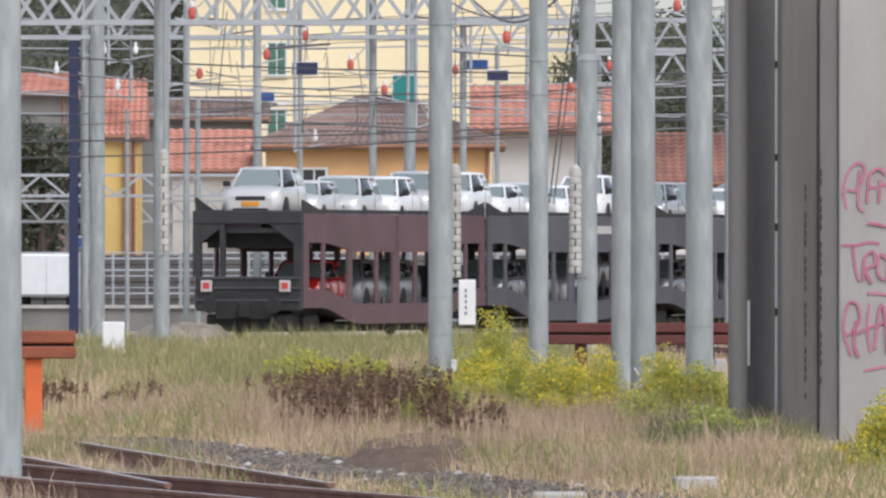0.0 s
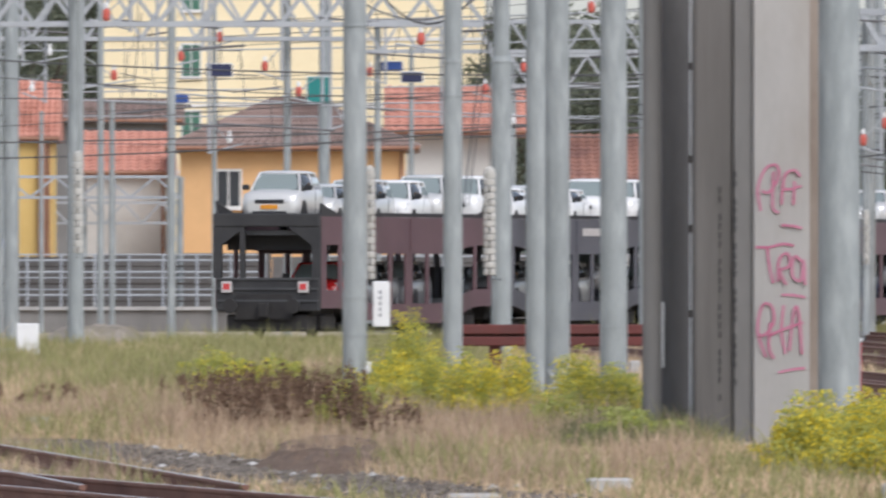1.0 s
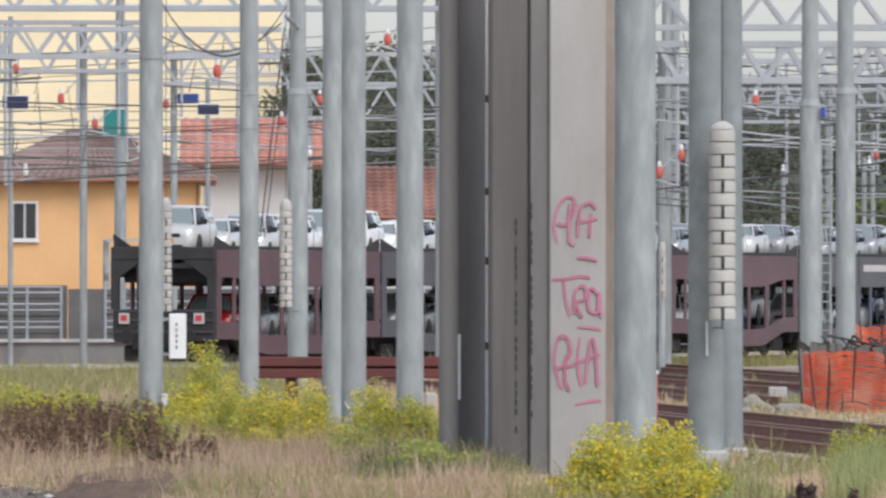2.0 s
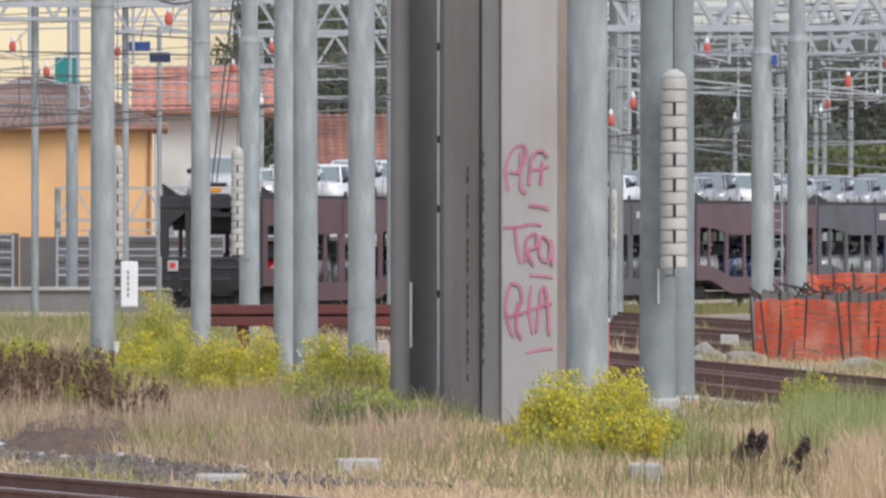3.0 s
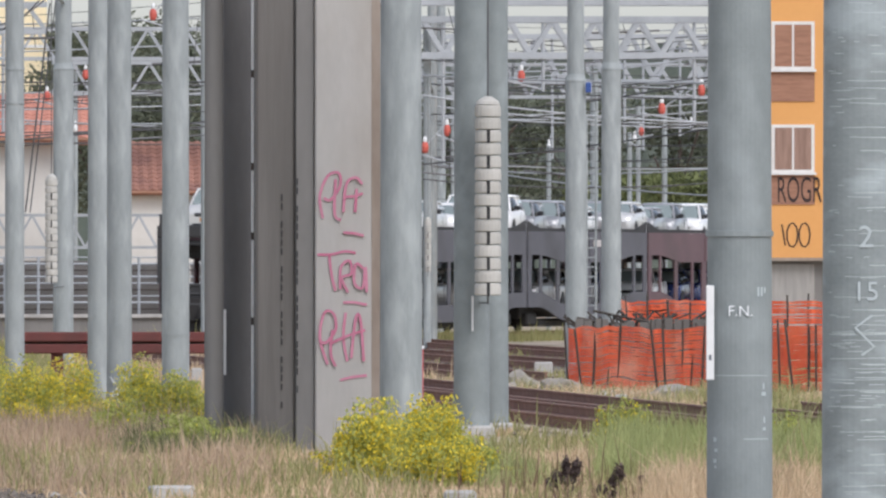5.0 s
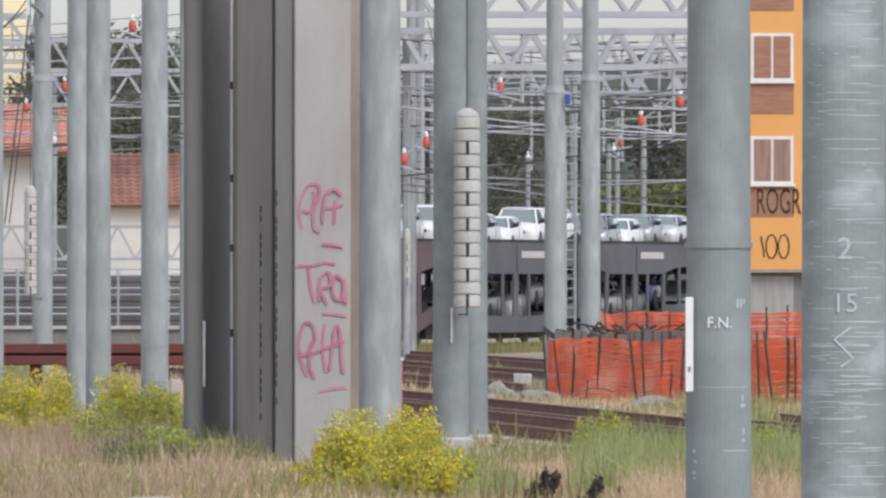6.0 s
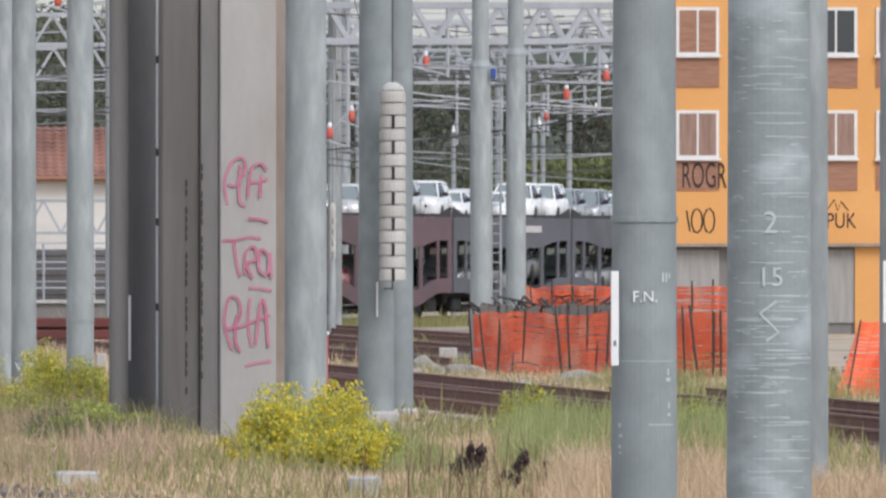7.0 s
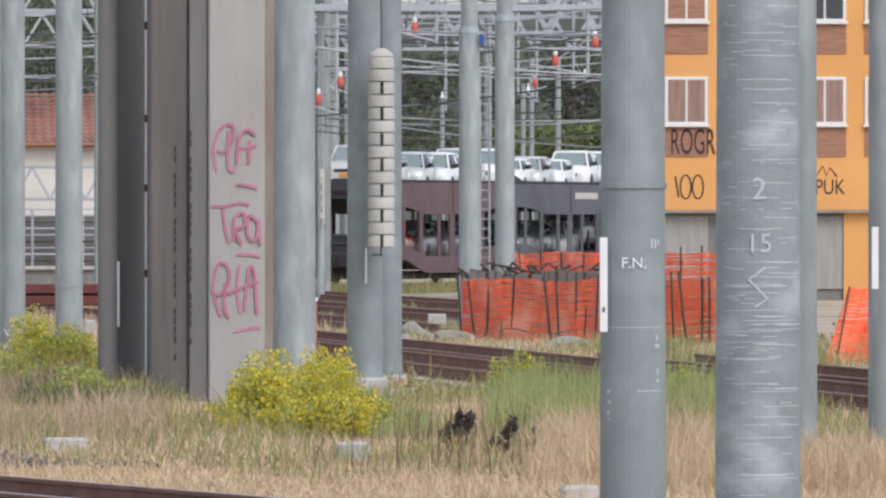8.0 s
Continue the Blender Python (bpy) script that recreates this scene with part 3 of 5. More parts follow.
M_PLATE = plain("paper_plate", (0.75, 0.30, 0.02), 0.7)
M_BLACKTRIM = plain("black_trim", (0.02, 0.02, 0.022), 0.5)
M_FRAME_WHITE = material("worn_white_board", (0.45, 0.42, 0.40), (0.62, 0.59, 0.56), 0.7, scale=5, fine=30)
M_REDBOARD = plain("red_board", (0.60, 0.06, 0.06), 0.5)
PAINTS = [plain("white_car_paint", (0.82, 0.81, 0.78), 0.3, 0.0, 0.6), plain("silver_car_paint", (0.66, 0.65, 0.62), 0.32, 0.3, 0.6),
          plain("grey_car_paint", (0.33, 0.33, 0.33), 0.3, 0.35, 0.6), plain("red_car_paint", (0.55, 0.02, 0.02), 0.25, 0.0, 0.8),
          plain("blue_car_paint", (0.03, 0.05, 0.16), 0.25, 0.2, 0.8)]
PAINT_WORDS = ["white", "silver", "grey", "red", "dark blue"]


def loft(sections, cap=True):
    """Joins closed rings of equal count."""
    bm = bmesh.new()
    rows = [[bm.verts.new(c) for c in s] for s in sections]
    n = len(rows[0])
    for a, b in zip(rows, rows[1:]):
        for i in range(n):
            j = (i + 1) % n
            bm.faces.new((a[i], a[j], b[j], b[i]))
    if cap:
        bm.faces.new(rows[0][::-1])
        bm.faces.new(rows[-1])
    bmesh.ops.recalc_face_normals(bm, faces=bm.faces)
    return bm


def ring(y, half, z0, z1, tuck=0.9):
    """A body section across the car at y: rocker, bulged side, shoulder."""
    h = z1 - z0
    right = [(tuck, 0.0), (0.96, 0.12), (1.0, 0.34), (1.0, 0.6), (0.975, 0.78), (0.92, 0.91), (0.80, 0.98), (0.45, 1.03)]
    return [(half * k, y, z0 + h * v) for k, v in right] + [(-half * k, y, z0 + h * v) for k, v in right[::-1]]


def build_car(m, paint, tall=1.0, plate=False):
    """A small hatchback whose nose points to -y, standing at z = 0."""
    word = PAINT_WORDS[paint]
    t = thing("hatchback_car", m, word + " new hatchback car carried on a wagon deck", "car", "cars on the train")
    half = 0.84
    part("body", loft([ring(y, w, z0, z1) for y, w, z0, z1 in (
        (-1.90, 0.58, 0.36, 0.70), (-1.86, 0.69, 0.28, 0.79), (-1.76, 0.78, 0.23, 0.86), (-1.60, 0.83, 0.21, 0.91), (-1.40, 0.845, 0.20, 0.945), (-1.0, 0.85, 0.20, 0.99),
        (-0.5, 0.852, 0.20, 1.02), (0.5, 0.852, 0.20, 1.04), (1.3, half, 0.21, 1.06), (1.65, 0.80, 0.24, 1.05), (1.82, 0.73, 0.30, 0.98), (1.88, 0.60, 0.36, 0.85))]),
         PAINTS[paint], t, smooth=True)
    top = 1.50 * tall

    def outline(k, y0, y1, w):
        c = 0.16
        return [(-w * k, y0 + c), (-w * k * 0.8, y0), (w * k * 0.8, y0), (w * k, y0 + c), (w * k * 1.02, (y0 + y1) / 2), (w * k, y1 - c),
                (w * k * 0.8, y1), (-w * k * 0.8, y1), (-w * k, y1 - c), (-w * k * 1.02, (y0 + y1) / 2)]
    levels = [(0.94, 1.0, -1.12, 1.72), (0.94 + (top - 0.94) * 0.45, 0.93, -0.86, 1.62), (top - 0.08, 0.79, -0.55, 1.44)]
    part("window_band", loft([[(x, y, z) for x, y in outline(k, y0, y1, 0.76)] for z, k, y0, y1 in levels]), M_GLASS, t, "grey tinted car windows", smooth=True)
    part("roof", loft([[(x, y, z) for x, y in outline(k, y0, y1, 0.76)] for z, k, y0, y1 in
                       ((top - 0.085, 0.815, -0.59, 1.48), (top - 0.04, 0.79, -0.48, 1.42), (top - 0.01, 0.68, -0.30, 1.25), (top + 0.005, 0.46, 0.0, 1.0))]), PAINTS[paint], t, smooth=True)
    part("windscreen", loft([[(x, y - d, z + d) for x, y, z in ((-0.62, -1.13, 0.965), (0.62, -1.13, 0.965), (0.595, -0.88, 0.94 + (top - 0.94) * 0.43), (0.485, -0.59, top - 0.10), (-0.485, -0.59, top - 0.10), (-0.595, -0.88, 0.94 + (top - 0.94) * 0.43))]
                              for d in (0.004, 0.016)]), M_SCREEN, t, "pale windscreen with sky reflection in its colour")
    for s in (-1, 1):
        for (x0, y0), (x1, y1) in (((0.70, -1.07), (0.55, -0.54)), ((0.775, 0.3), (0.61, 0.4)), ((0.72, 1.66), (0.57, 1.38))):
            part("pillar", rod((s * x0, y0, 0.95), (s * x1, y1, top - 0.06), 0.04, 6), PAINTS[paint], t)
        part("headlight", loft([[(s * x, y, z) for x, y, z in ((0.44, -1.90, 0.64), (0.74, -1.79, 0.66), (0.80, -1.62, 0.86), (0.52, -1.76, 0.84))],
                                [(s * x, y - 0.04, z) for x, y, z in ((0.45, -1.90, 0.65), (0.73, -1.79, 0.67), (0.79, -1.62, 0.85), (0.53, -1.76, 0.83))]]), M_LAMP, t)
        arch = part("wheel_arch", lathe([(0.36, -0.02), (0.36, 0.02)], 20), M_BLACKTRIM, t)
        arch.matrix_basis = pose(s * 0.842, -1.18, 0.34, 0, 90, 0)
        part("door_seam", box(s * 0.853 - 0.004, s * 0.853 + 0.004, 0.28, 0.30, 0.35, 0.95), M_BLACKTRIM, t)
        part("mirror", box(s * 0.90 - 0.10, s * 0.90 + 0.10, -0.90, -0.76, 0.98, 1.12, 0.03), M_BLACKTRIM, t)
        for y in (-1.18, 1.16):
            wheel = part("wheel", lathe([(0.22, -0.09), (0.29, -0.085), (0.30, 0), (0.29, 0.085), (0.22, 0.09)], 16), M_RUBBER, t)
            wheel.matrix_basis = pose(s * 0.75, y, 0.30, 0, 90, 0)
            part("rim", lathe([(0.19, -0.1), (0.19, 0.1)], 12), M_RIM, wheel)
    part("grille", box(-0.42, 0.42, -1.925, -1.80, 0.60, 0.71, 0.02), M_BLACKTRIM, t)
    part("grille", box(-0.50, 0.50, -1.915, -1.78, 0.30, 0.40, 0.02), M_BLACKTRIM, t)
    if plate:
        part("paper_plate", box(-0.24, 0.24, -1.945, -1.86, 0.45, 0.57), M_PLATE, t, "orange paper plate")
    t.scale = (0.97, 0.76, 0.99)
    return t


UNIT, HALF = 15.77, 1.5
DECK = 3.22


def sag(y, at_end, at_mid):
    """A height along a unit: raised over the axles, lowered between them."""
    d = min(y, UNIT - y)
    k = min(1.0, max(0.0, (d - 1.5) / 3.4))
    k = k * k * (3 - 2 * k)
    return at_end + (at_mid - at_end) * k


def band(x, ys, lower, upper, thick):
    """A side plate at x between two height functions."""
    return loft([[(x, y, lower(y)), (x + thick, y, lower(y)), (x + thick, y, upper(y)), (x, y, upper(y))] for y in ys])


def build_unit(m, paint, words, end_frame):
    """One two-level car carrier unit; y = 0 at its rear end, rail top at z = 0."""
    t = thing("car_carrier_wagon", m, words + " two-level car carrier wagon on the main track", "railway wagon", "wagons of the train")
    ys = [0.12 + i * (UNIT - 0.24) / 32 for i in range(33)]
    for s in (-1, 1):
        x = s * HALF - (0.06 if s > 0 else 0)
        part("upper_side", band(x, ys, lambda y: sag(y, 2.50, 2.26), lambda y: DECK + 0.04, 0.06), paint, t)
        part("lower_side", band(x, ys, lambda y: sag(y, 0.80, 0.36), lambda y: sag(y, 1.28, 0.90), 0.06), paint, t)
        # panel added across the open far side only to keep the interior dark
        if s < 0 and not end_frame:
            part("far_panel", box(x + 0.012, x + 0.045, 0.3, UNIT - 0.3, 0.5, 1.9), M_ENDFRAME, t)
        for y, w in ((0.12, 0.45), (1.66, 0.24), (3.75, 0.42), (6.1, 0.26), (7.55, 0.62), (9.42, 0.26), (11.57, 0.42), (13.85, 0.24), (15.2, 0.45)):
            part("post", band(x + 0.004, (y, y + w), lambda v: sag(v, 1.28, 0.90) - 0.05, lambda v: sag(v, 2.5, 2.26) + 0.05, 0.052), paint, t)
        for y in (0.12, UNIT - 0.12):
            d = 2.0 if y < 1 else -2.0
            bm = bmesh.new()
            add_prism(bm, [(y, DECK + 0.03), (y + d, DECK + 0.03), (y, DECK + 0.40)], -0.02, 0.02)
            bmesh.ops.recalc_face_normals(bm, faces=bm.faces)
            wing = part("end_wing", bm, M_ENDFRAME, t, "sooty sloping guard plate")
            wing.matrix_basis = Matrix(((0, 1, 0, s * 1.46), (1, 0, 0, 0), (0, 0, 1, 0), (0, 0, 0, 1)))
        part("rib", box(s * (HALF + 0.012) - 0.02, s * (HALF + 0.012) + 0.02, 7.9, 7.98, 2.3, DECK), paint, t)
    if words.startswith("slate"):
        part("lettered_plate", box(HALF + 0.004, HALF + 0.02, 8.5, 11.6, 2.78, 3.0), M_FRAME_WHITE, t, "pale lettering plate")
    part("upper_deck", band(-HALF + 0.07, ys, lambda y: DECK - 0.46, lambda y: DECK - 0.33, 2 * HALF - 0.14), M_DECK, t)
    part("lower_deck", band(-HALF + 0.07, ys, lambda y: sag(y, 0.90, 0.46), lambda y: sag(y, 1.02, 0.58), 2 * HALF - 0.14), M_DECK, t)
    for y in (1.6, UNIT - 1.6):
        for x in (-0.75, 0.75):
            w = part("wheel", lathe([(0.40, -0.065), (0.44, -0.06), (0.46, 0.05), (0.40, 0.065), (0.1, 0.09)], 20), M_UNDER, t)
            w.matrix_basis = pose(x, y, 0.44, 0, 90, 0)
        part("axle_frame", box(-1.05, 1.05, y - 1.0, y + 1.0, 0.42, 0.86, 0.05), M_UNDER, t)
        part("spring_box", box(0.98, 1.22, y - 0.6, y + 0.6, 0.22, 0.62, 0.04), M_UNDER, t)
    # dark infill added under the upper deck in place of the ceiling's shadow
    for y in (0.9, 3.9, 7.0, 10.0, 13.0):
        part("cross_beam", box(-HALF + 0.08, HALF - 0.08, y, y + 0.14, DECK - 0.86, DECK - 0.465), M_ENDFRAME, t)
    # box added below the floor to keep the gap under the wagon dark
    part("underframe", box(-1.15, 1.15, 2.7, UNIT - 2.7, 0.16, 0.40, 0.04), M_UNDER, t)
    for s in (-1, 1):
        part("guard_plate", box(s * 1.44 - 0.02, s * 1.44 + 0.02, 0.25, UNIT - 0.25, DECK + 0.045, DECK + 0.15), M_ENDFRAME, t)
    if end_frame:
        part("header", box(-HALF, HALF, -0.08, 0.1, DECK - 0.24, DECK + 0.12, 0.03), M_ENDFRAME, t)
        part("buffer_beam", box(-HALF + 0.1, HALF, -0.12, 0.1, 0.72, 1.62, 0.03), M_ENDFRAME, t)
        for z in (0.98, 1.3, 1.56):
            part("beam_rib", box(-HALF + 0.12, HALF - 0.02, -0.16, -0.121, z, z + 0.05), M_DECK, t)
        # flat dark plate on the beam stands for the shade of a recess
        part("coupling_recess", box(-0.85, 0.75, -0.15, -0.122, 0.5, 1.18, 0.02), M_UNDER, t)
        for x in (-HALF, HALF - 0.22, -0.75):
            part("end_post", box(x, x + (0.22 if x != -0.75 else 0.12), -0.06, 0.1, 1.62, DECK - 0.24), M_ENDFRAME, t)
        for s in (-1, 1):
            bm = bmesh.new()
            add_prism(bm, [(s * 0.6, DECK - 0.24), (s * (HALF - 0.2), DECK - 0.24), (s * (HALF - 0.2), DECK - 0.75)], -0.05, 0.05)
            bmesh.ops.recalc_face_normals(bm, faces=bm.faces)
            part("gusset", bm, M_ENDFRAME, t)
            board = part("tail_board", box(s * 1.08 - 0.15, s * 1.08 + 0.15, -0.2, -0.15, 1.22, 1.52, 0.01), M_FRAME_WHITE, t, "white and red tail marker board")
            part("red_field", box(s * 1.08 - 0.09, s * 1.08 + 0.09, -0.21, -0.2, 1.3, 1.46), M_REDBOARD, board)
            b = part("buffer", lathe([(0.1, 0), (0.1, 0.35), (0.2, 0.36), (0.2, 0.42)], 16), M_UNDER, t)
            b.matrix_basis = pose(s * 0.88, -0.1, 0.86, 90, 0, 0)
        part("coupling", box(-0.14, 0.14, -0.4, 0, 0.55, 0.95, 0.03), M_UNDER, t)
        part("lower_skirt", box(-1.15, 1.15, 0.0, 0.8, 0.18, 0.64, 0.05), M_UNDER, t)
        part("loading_ramp", rod((-1.35, -0.05, DECK), (-1.42, -0.05, DECK + 0.45), 0.03, 6), M_ENDFRAME, t)
        part("loading_ramp", rod((-1.42, -0.05, DECK + 0.45), (-0.9, -0.05, DECK + 0.1), 0.03, 6), M_ENDFRAME, t)
    return t


TRAIN_ROT = math.degrees(-TRAIN_BEARING)
WAY = Vector((math.sin(TRAIN_BEARING), math.cos(TRAIN_BEARING), 0))
SIDE = Vector((WAY.y, -WAY.x, 0))
TAIL = Vector((-3.66, 300.0, 0.20)) - SIDE * HALF
SPEED, GAIN = 8.62, 0.047
TRAIN = []


def on_train(s, lift=0.0, across=0.0):
    """Pose on the train s metres ahead of its tail."""
    p = TAIL + WAY * s + SIDE * across
    return pose(p.x, p.y, p.z + lift, 0, 0, TRAIN_ROT)


UNIT_PAINT = [("plum", M_PLUM), ("slate", M_SLATE), ("slate", M_SLATE), ("plum", M_PLUM), ("slate", M_SLATE), ("plum", M_PLUM), ("plum", M_PLUM), ("slate", M_SLATE)]
unit_first = {}
car_first = {}


def put_car(s, lift, paint, tall, plate=False):
    key = (paint, tall, plate)
    m = on_train(s, lift, random.uniform(-0.08, 0.08) - 0.06) @ Matrix.Rotation(radians(random.uniform(2.5, 4.5)), 4, 'Z')
    if key in car_first:
        ob = copy_thing(car_first[key], m)
    else:
        ob = car_first[key] = build_car(m, paint, tall, plate)
    TRAIN.append((ob, m))


rnd = random.Random(7)
for i, (word, paint) in enumerate(UNIT_PAINT):
    m = on_train(i * UNIT)
    if i == 0:
        ob = build_unit(m, paint, "plum-brown rearmost", True)
    elif word in unit_first:
        ob = copy_thing(unit_first[word], m)
    else:
        ob = unit_first[word] = build_unit(m, paint, "plum-brown" if word == "plum" else "slate-grey", False)
    TRAIN.append((ob, m))
    for j in range(5):
        s = i * UNIT + 1.75 + j * 3.12
        if i == 0 and j == 0:
            put_car(s + 0.05, DECK - 0.21, 1, 1.0, True)
        else:
            put_car(s, DECK - 0.24 - 0.16 * (j in (1, 2, 3)), rnd.choice((0, 0, 1, 1, 2, 2, 2)), rnd.choice((0.90, 0.95, 1.0)))
        low = 1.02 if j in (0, 4) else 0.62
        # dark blue and grey paints weighted here to deepen the interior's shade
        if j in (1, 2, 3):
            put_car(s + 0.3, low, 3 if (i, j) == (0, 1) else rnd.choice((2, 4, 0, 1)), 0.97)
        elif i > 0 and j == 4:
            put_car(s - 0.3, low + 0.02, rnd.choice((2, 4)), 0.97)


# ---- buildings behind the yard ----
M_OCHRE = material("ochre_render", (0.66, 0.385, 0.175), (0.78, 0.475, 0.225), 0.9, scale=0.4, fine=6, bump=0.1, patch_tint=(0.45, 0.27, 0.13), patch_amount=0.2)
M_ORANGEWALL = material("orange_render", (0.64, 0.31, 0.095), (0.73, 0.375, 0.13), 0.9, scale=0.4, fine=6, bump=0.1, patch_tint=(0.58, 0.30, 0.11), patch_amount=0.25)
M_CREAM = material("pale_yellow_render", (0.80, 0.67, 0.42), (0.90, 0.78, 0.52), 0.9, scale=0.25, fine=4, bump=0.05, patch_tint=(0.6, 0.5, 0.32), patch_amount=0.15)
M_YELLOW = material("yellow_render", (0.64, 0.42, 0.13), (0.75, 0.52, 0.19), 0.9, scale=0.4, fine=6, bump=0.1)
M_OFFWHITE = material("offwhite_render", (0.56, 0.53, 0.48), (0.70, 0.67, 0.61), 0.9, scale=0.4, fine=6, bump=0.1, patch_tint=(0.4, 0.37, 0.32))
# tile red lightened and desaturated to carry the haze in its colour
M_TERRACOTTA = material("terracotta_tile", (0.46, 0.19, 0.13), (0.62, 0.31, 0.23), 0.9, scale=1.5, fine=12, bump=0.3, each=0.5, patch_tint=(0.30, 0.12, 0.08))
M_BROWNTILE = material("brown_tile", (0.20, 0.138, 0.115), (0.32, 0.228, 0.192), 0.9, scale=1.5, fine=12, bump=0.3, each=0.5, patch_tint=(0.12, 0.08, 0.06))
M_RUSTTILE = material("rust_tile", (0.235, 0.11, 0.075), (0.36, 0.18, 0.13), 0.9, scale=1.5, fine=12, bump=0.3, each=0.5, patch_tint=(0.2, 0.1, 0.08))
M_CURTAIN = material("drawn_curtain", (0.19, 0.11, 0.08), (0.37, 0.235, 0.175), 0.6, scale=2, fine=14, stretch=(4, 4, 0.5), bump=0)
M_PANE = plain("window_glass", (0.04, 0.045, 0.05), 0.1)
M_SHUTTER = material("brown_shutter", (0.24, 0.115, 0.07), (0.40, 0.21, 0.135), 0.8, scale=2, fine=20, stretch=(1, 1, 6))
M_GREENSHUTTER = plain("green_shutter", (0.06, 0.16, 0.11), 0.7)
M_FRAME = material("window_frame", (0.62, 0.60, 0.56), (0.74, 0.72, 0.68), 0.7, scale=3, fine=20, bump=0)
M_ROLLER = material("grey_roller_shutter", (0.24, 0.23, 0.21), (0.38, 0.36, 0.33), 0.7, scale=1.5, fine=10, stretch=(5, 5, 0.6))


def window(parent, x, z, w, hgt, y, shutter=None, curtain=False):
    f = part("window", box(x - w / 2 - 0.09, x + w / 2 + 0.09, y - 0.05, y + 0.02, z - 0.09, z + hgt + 0.09), M_FRAME, parent)
    part("pane", box(x - w / 2, x - 0.03, y - 0.058, y - 0.052, z, z + hgt), shutter or M_PANE, f)
    part("pane", box(x + 0.03, x + w / 2, y - 0.058, y - 0.052, z, z + hgt), shutter or M_PANE, f)
    part("sill", box(x - w / 2 - 0.14, x + w / 2 + 0.14, y - 0.14, y - 0.051, z - 0.15, z - 0.08), M_FRAME, f)
    return f


def tile_slope(parent, mat, corners, rows, cols):
    """Tile courses on a sloping roof plane given by its low left, low right, high right and high left corners."""
    a, b, c, d = [Vector(p) for p in corners]
    nrm = (b - a).cross(d - a).normalized()
    for r in range(rows):
        k0, k1 = r / rows, (r + 1.12) / rows
        p0, p1 = a.lerp(d, k0), b.lerp(c, k0)
        q0, q1 = a.lerp(d, min(1, k1)), b.lerp(c, min(1, k1))
        bm = bmesh.new()
        n = cols
        lo, hi = [], []
        for i in range(2 * n + 1):
            t = i / (2 * n)
            up = nrm * (0.10 if i % 2 else 0.03)
            lo.append(bm.verts.new(p0.lerp(p1, t) + up))
            hi.append(bm.verts.new(q0.lerp(q1, t) + up - nrm * 0.03))
        for i in range(2 * n):
            bm.faces.new((lo[i], lo[i + 1], hi[i + 1], hi[i]))
        lo2 = [bm.verts.new(v.co - nrm * 0.08) for v in lo]
        for i in range(2 * n):
            bm.faces.new((lo2[i], lo2[i + 1], lo[i + 1], lo[i]))
        part("tile_course", bm, mat, parent)


def hip_house(x0, x1, y, depth, eave, ridge, wall, tile, label, overhang=0.55, ridge_cut=0.42, windows=(), gable=False):
    t = thing("house", pose(0, 0, 0), label, "house", "houses behind the yard")
    part("wall", box(x0, x1, y, y + depth, -0.1, eave), wall, t)
    o = overhang
    a, b = Vector((x0 - o, y - o, eave - 0.1)), Vector((x1 + o, y - o, eave - 0.1))
    c, d = Vector((x1 + o, y + depth + o, eave - 0.1)), Vector((x0 - o, y + depth + o, eave - 0.1))
    cut = 0 if gable else (x1 - x0) * ridge_cut
    e = Vector((x0 - (o if gable else -cut), y + depth / 2, ridge))
    f = Vector((x1 + (o if gable else -cut), y + depth / 2, ridge))
    bm = bmesh.new()
    vs = [bm.verts.new(p) for p in (a, b, c, d, e, f)]
    low = [bm.verts.new(p - Vector((0, 0, 0.16))) for p in (a, b, c, d)]
    for idx in ((0, 1, 5, 4), (2, 3, 4, 5)):
        bm.faces.new([vs[i] for i in idx])
    bm.faces.new((vs[1], vs[2], vs[5]))
    bm.faces.new((vs[3], vs[0], vs[4]))
    for i in range(4):
        j = (i + 1) % 4
        bm.faces.new((low[i], low[j], vs[j], vs[i]))
    bm.faces.new(low[::-1])
    roof = part("roof", bm, tile, t)
    n = max(8, int((x1 - x0) / 0.28))
    tile_slope(roof, tile, (a, b, f, e), 12, n)
    if not gable:
        tile_slope(roof, tile, (b, c, f, f), 12, n // 2)
        tile_slope(roof, tile, (d, a, e, e), 12, n // 2)
    part("gutter", rod(a + Vector((0, -0.06, -0.05)), b + Vector((0, -0.06, -0.05)), 0.07, 8), M_SHUTTER, t)
    part("downpipe", rod((x1 - 0.12, y - 0.08, eave - 0.2), (x1 - 0.12, y - 0.08, 0), 0.05, 8), M_SHUTTER, t)
    for wx, wz, ww, wh, sh in windows:
        window(t, wx, wz, ww, wh, y, sh)
    return t


hip_house(-6.41, 1.71, 416.49, 9.0, 6.48, 8.2, M_OCHRE, M_BROWNTILE, "ochre rendered house with a brown tiled hip roof",
          windows=((-4.65, 4.24, 0.8, 1.25, None),))
hip_house(1.96, 6.13, 453.51, 9.0, 7.46, 9.17, M_OFFWHITE, M_TERRACOTTA, "off-white house with a red tiled roof paled by haze", gable=True, overhang=0.9)
hip_house(7.52, 11.87, 443.65, 8.0, 5.32, 7.15, M_OFFWHITE, M_RUSTTILE, "low pale house with a rust-red tiled roof", gable=True, overhang=0.5)
hip_house(-9.98, -7.06, 425.17, 8.0, 5.65, 7.07, M_OFFWHITE, M_TERRACOTTA, "small pale house with a terracotta roof", gable=True, overhang=0.3)
hip_house(-12.96, -7.95, 485.91, 7.0, 8.3, 9.09, M_CONCRETE_MID, M_BROWNTILE, "weathered house with a low brown roof", gable=True, overhang=0.6)
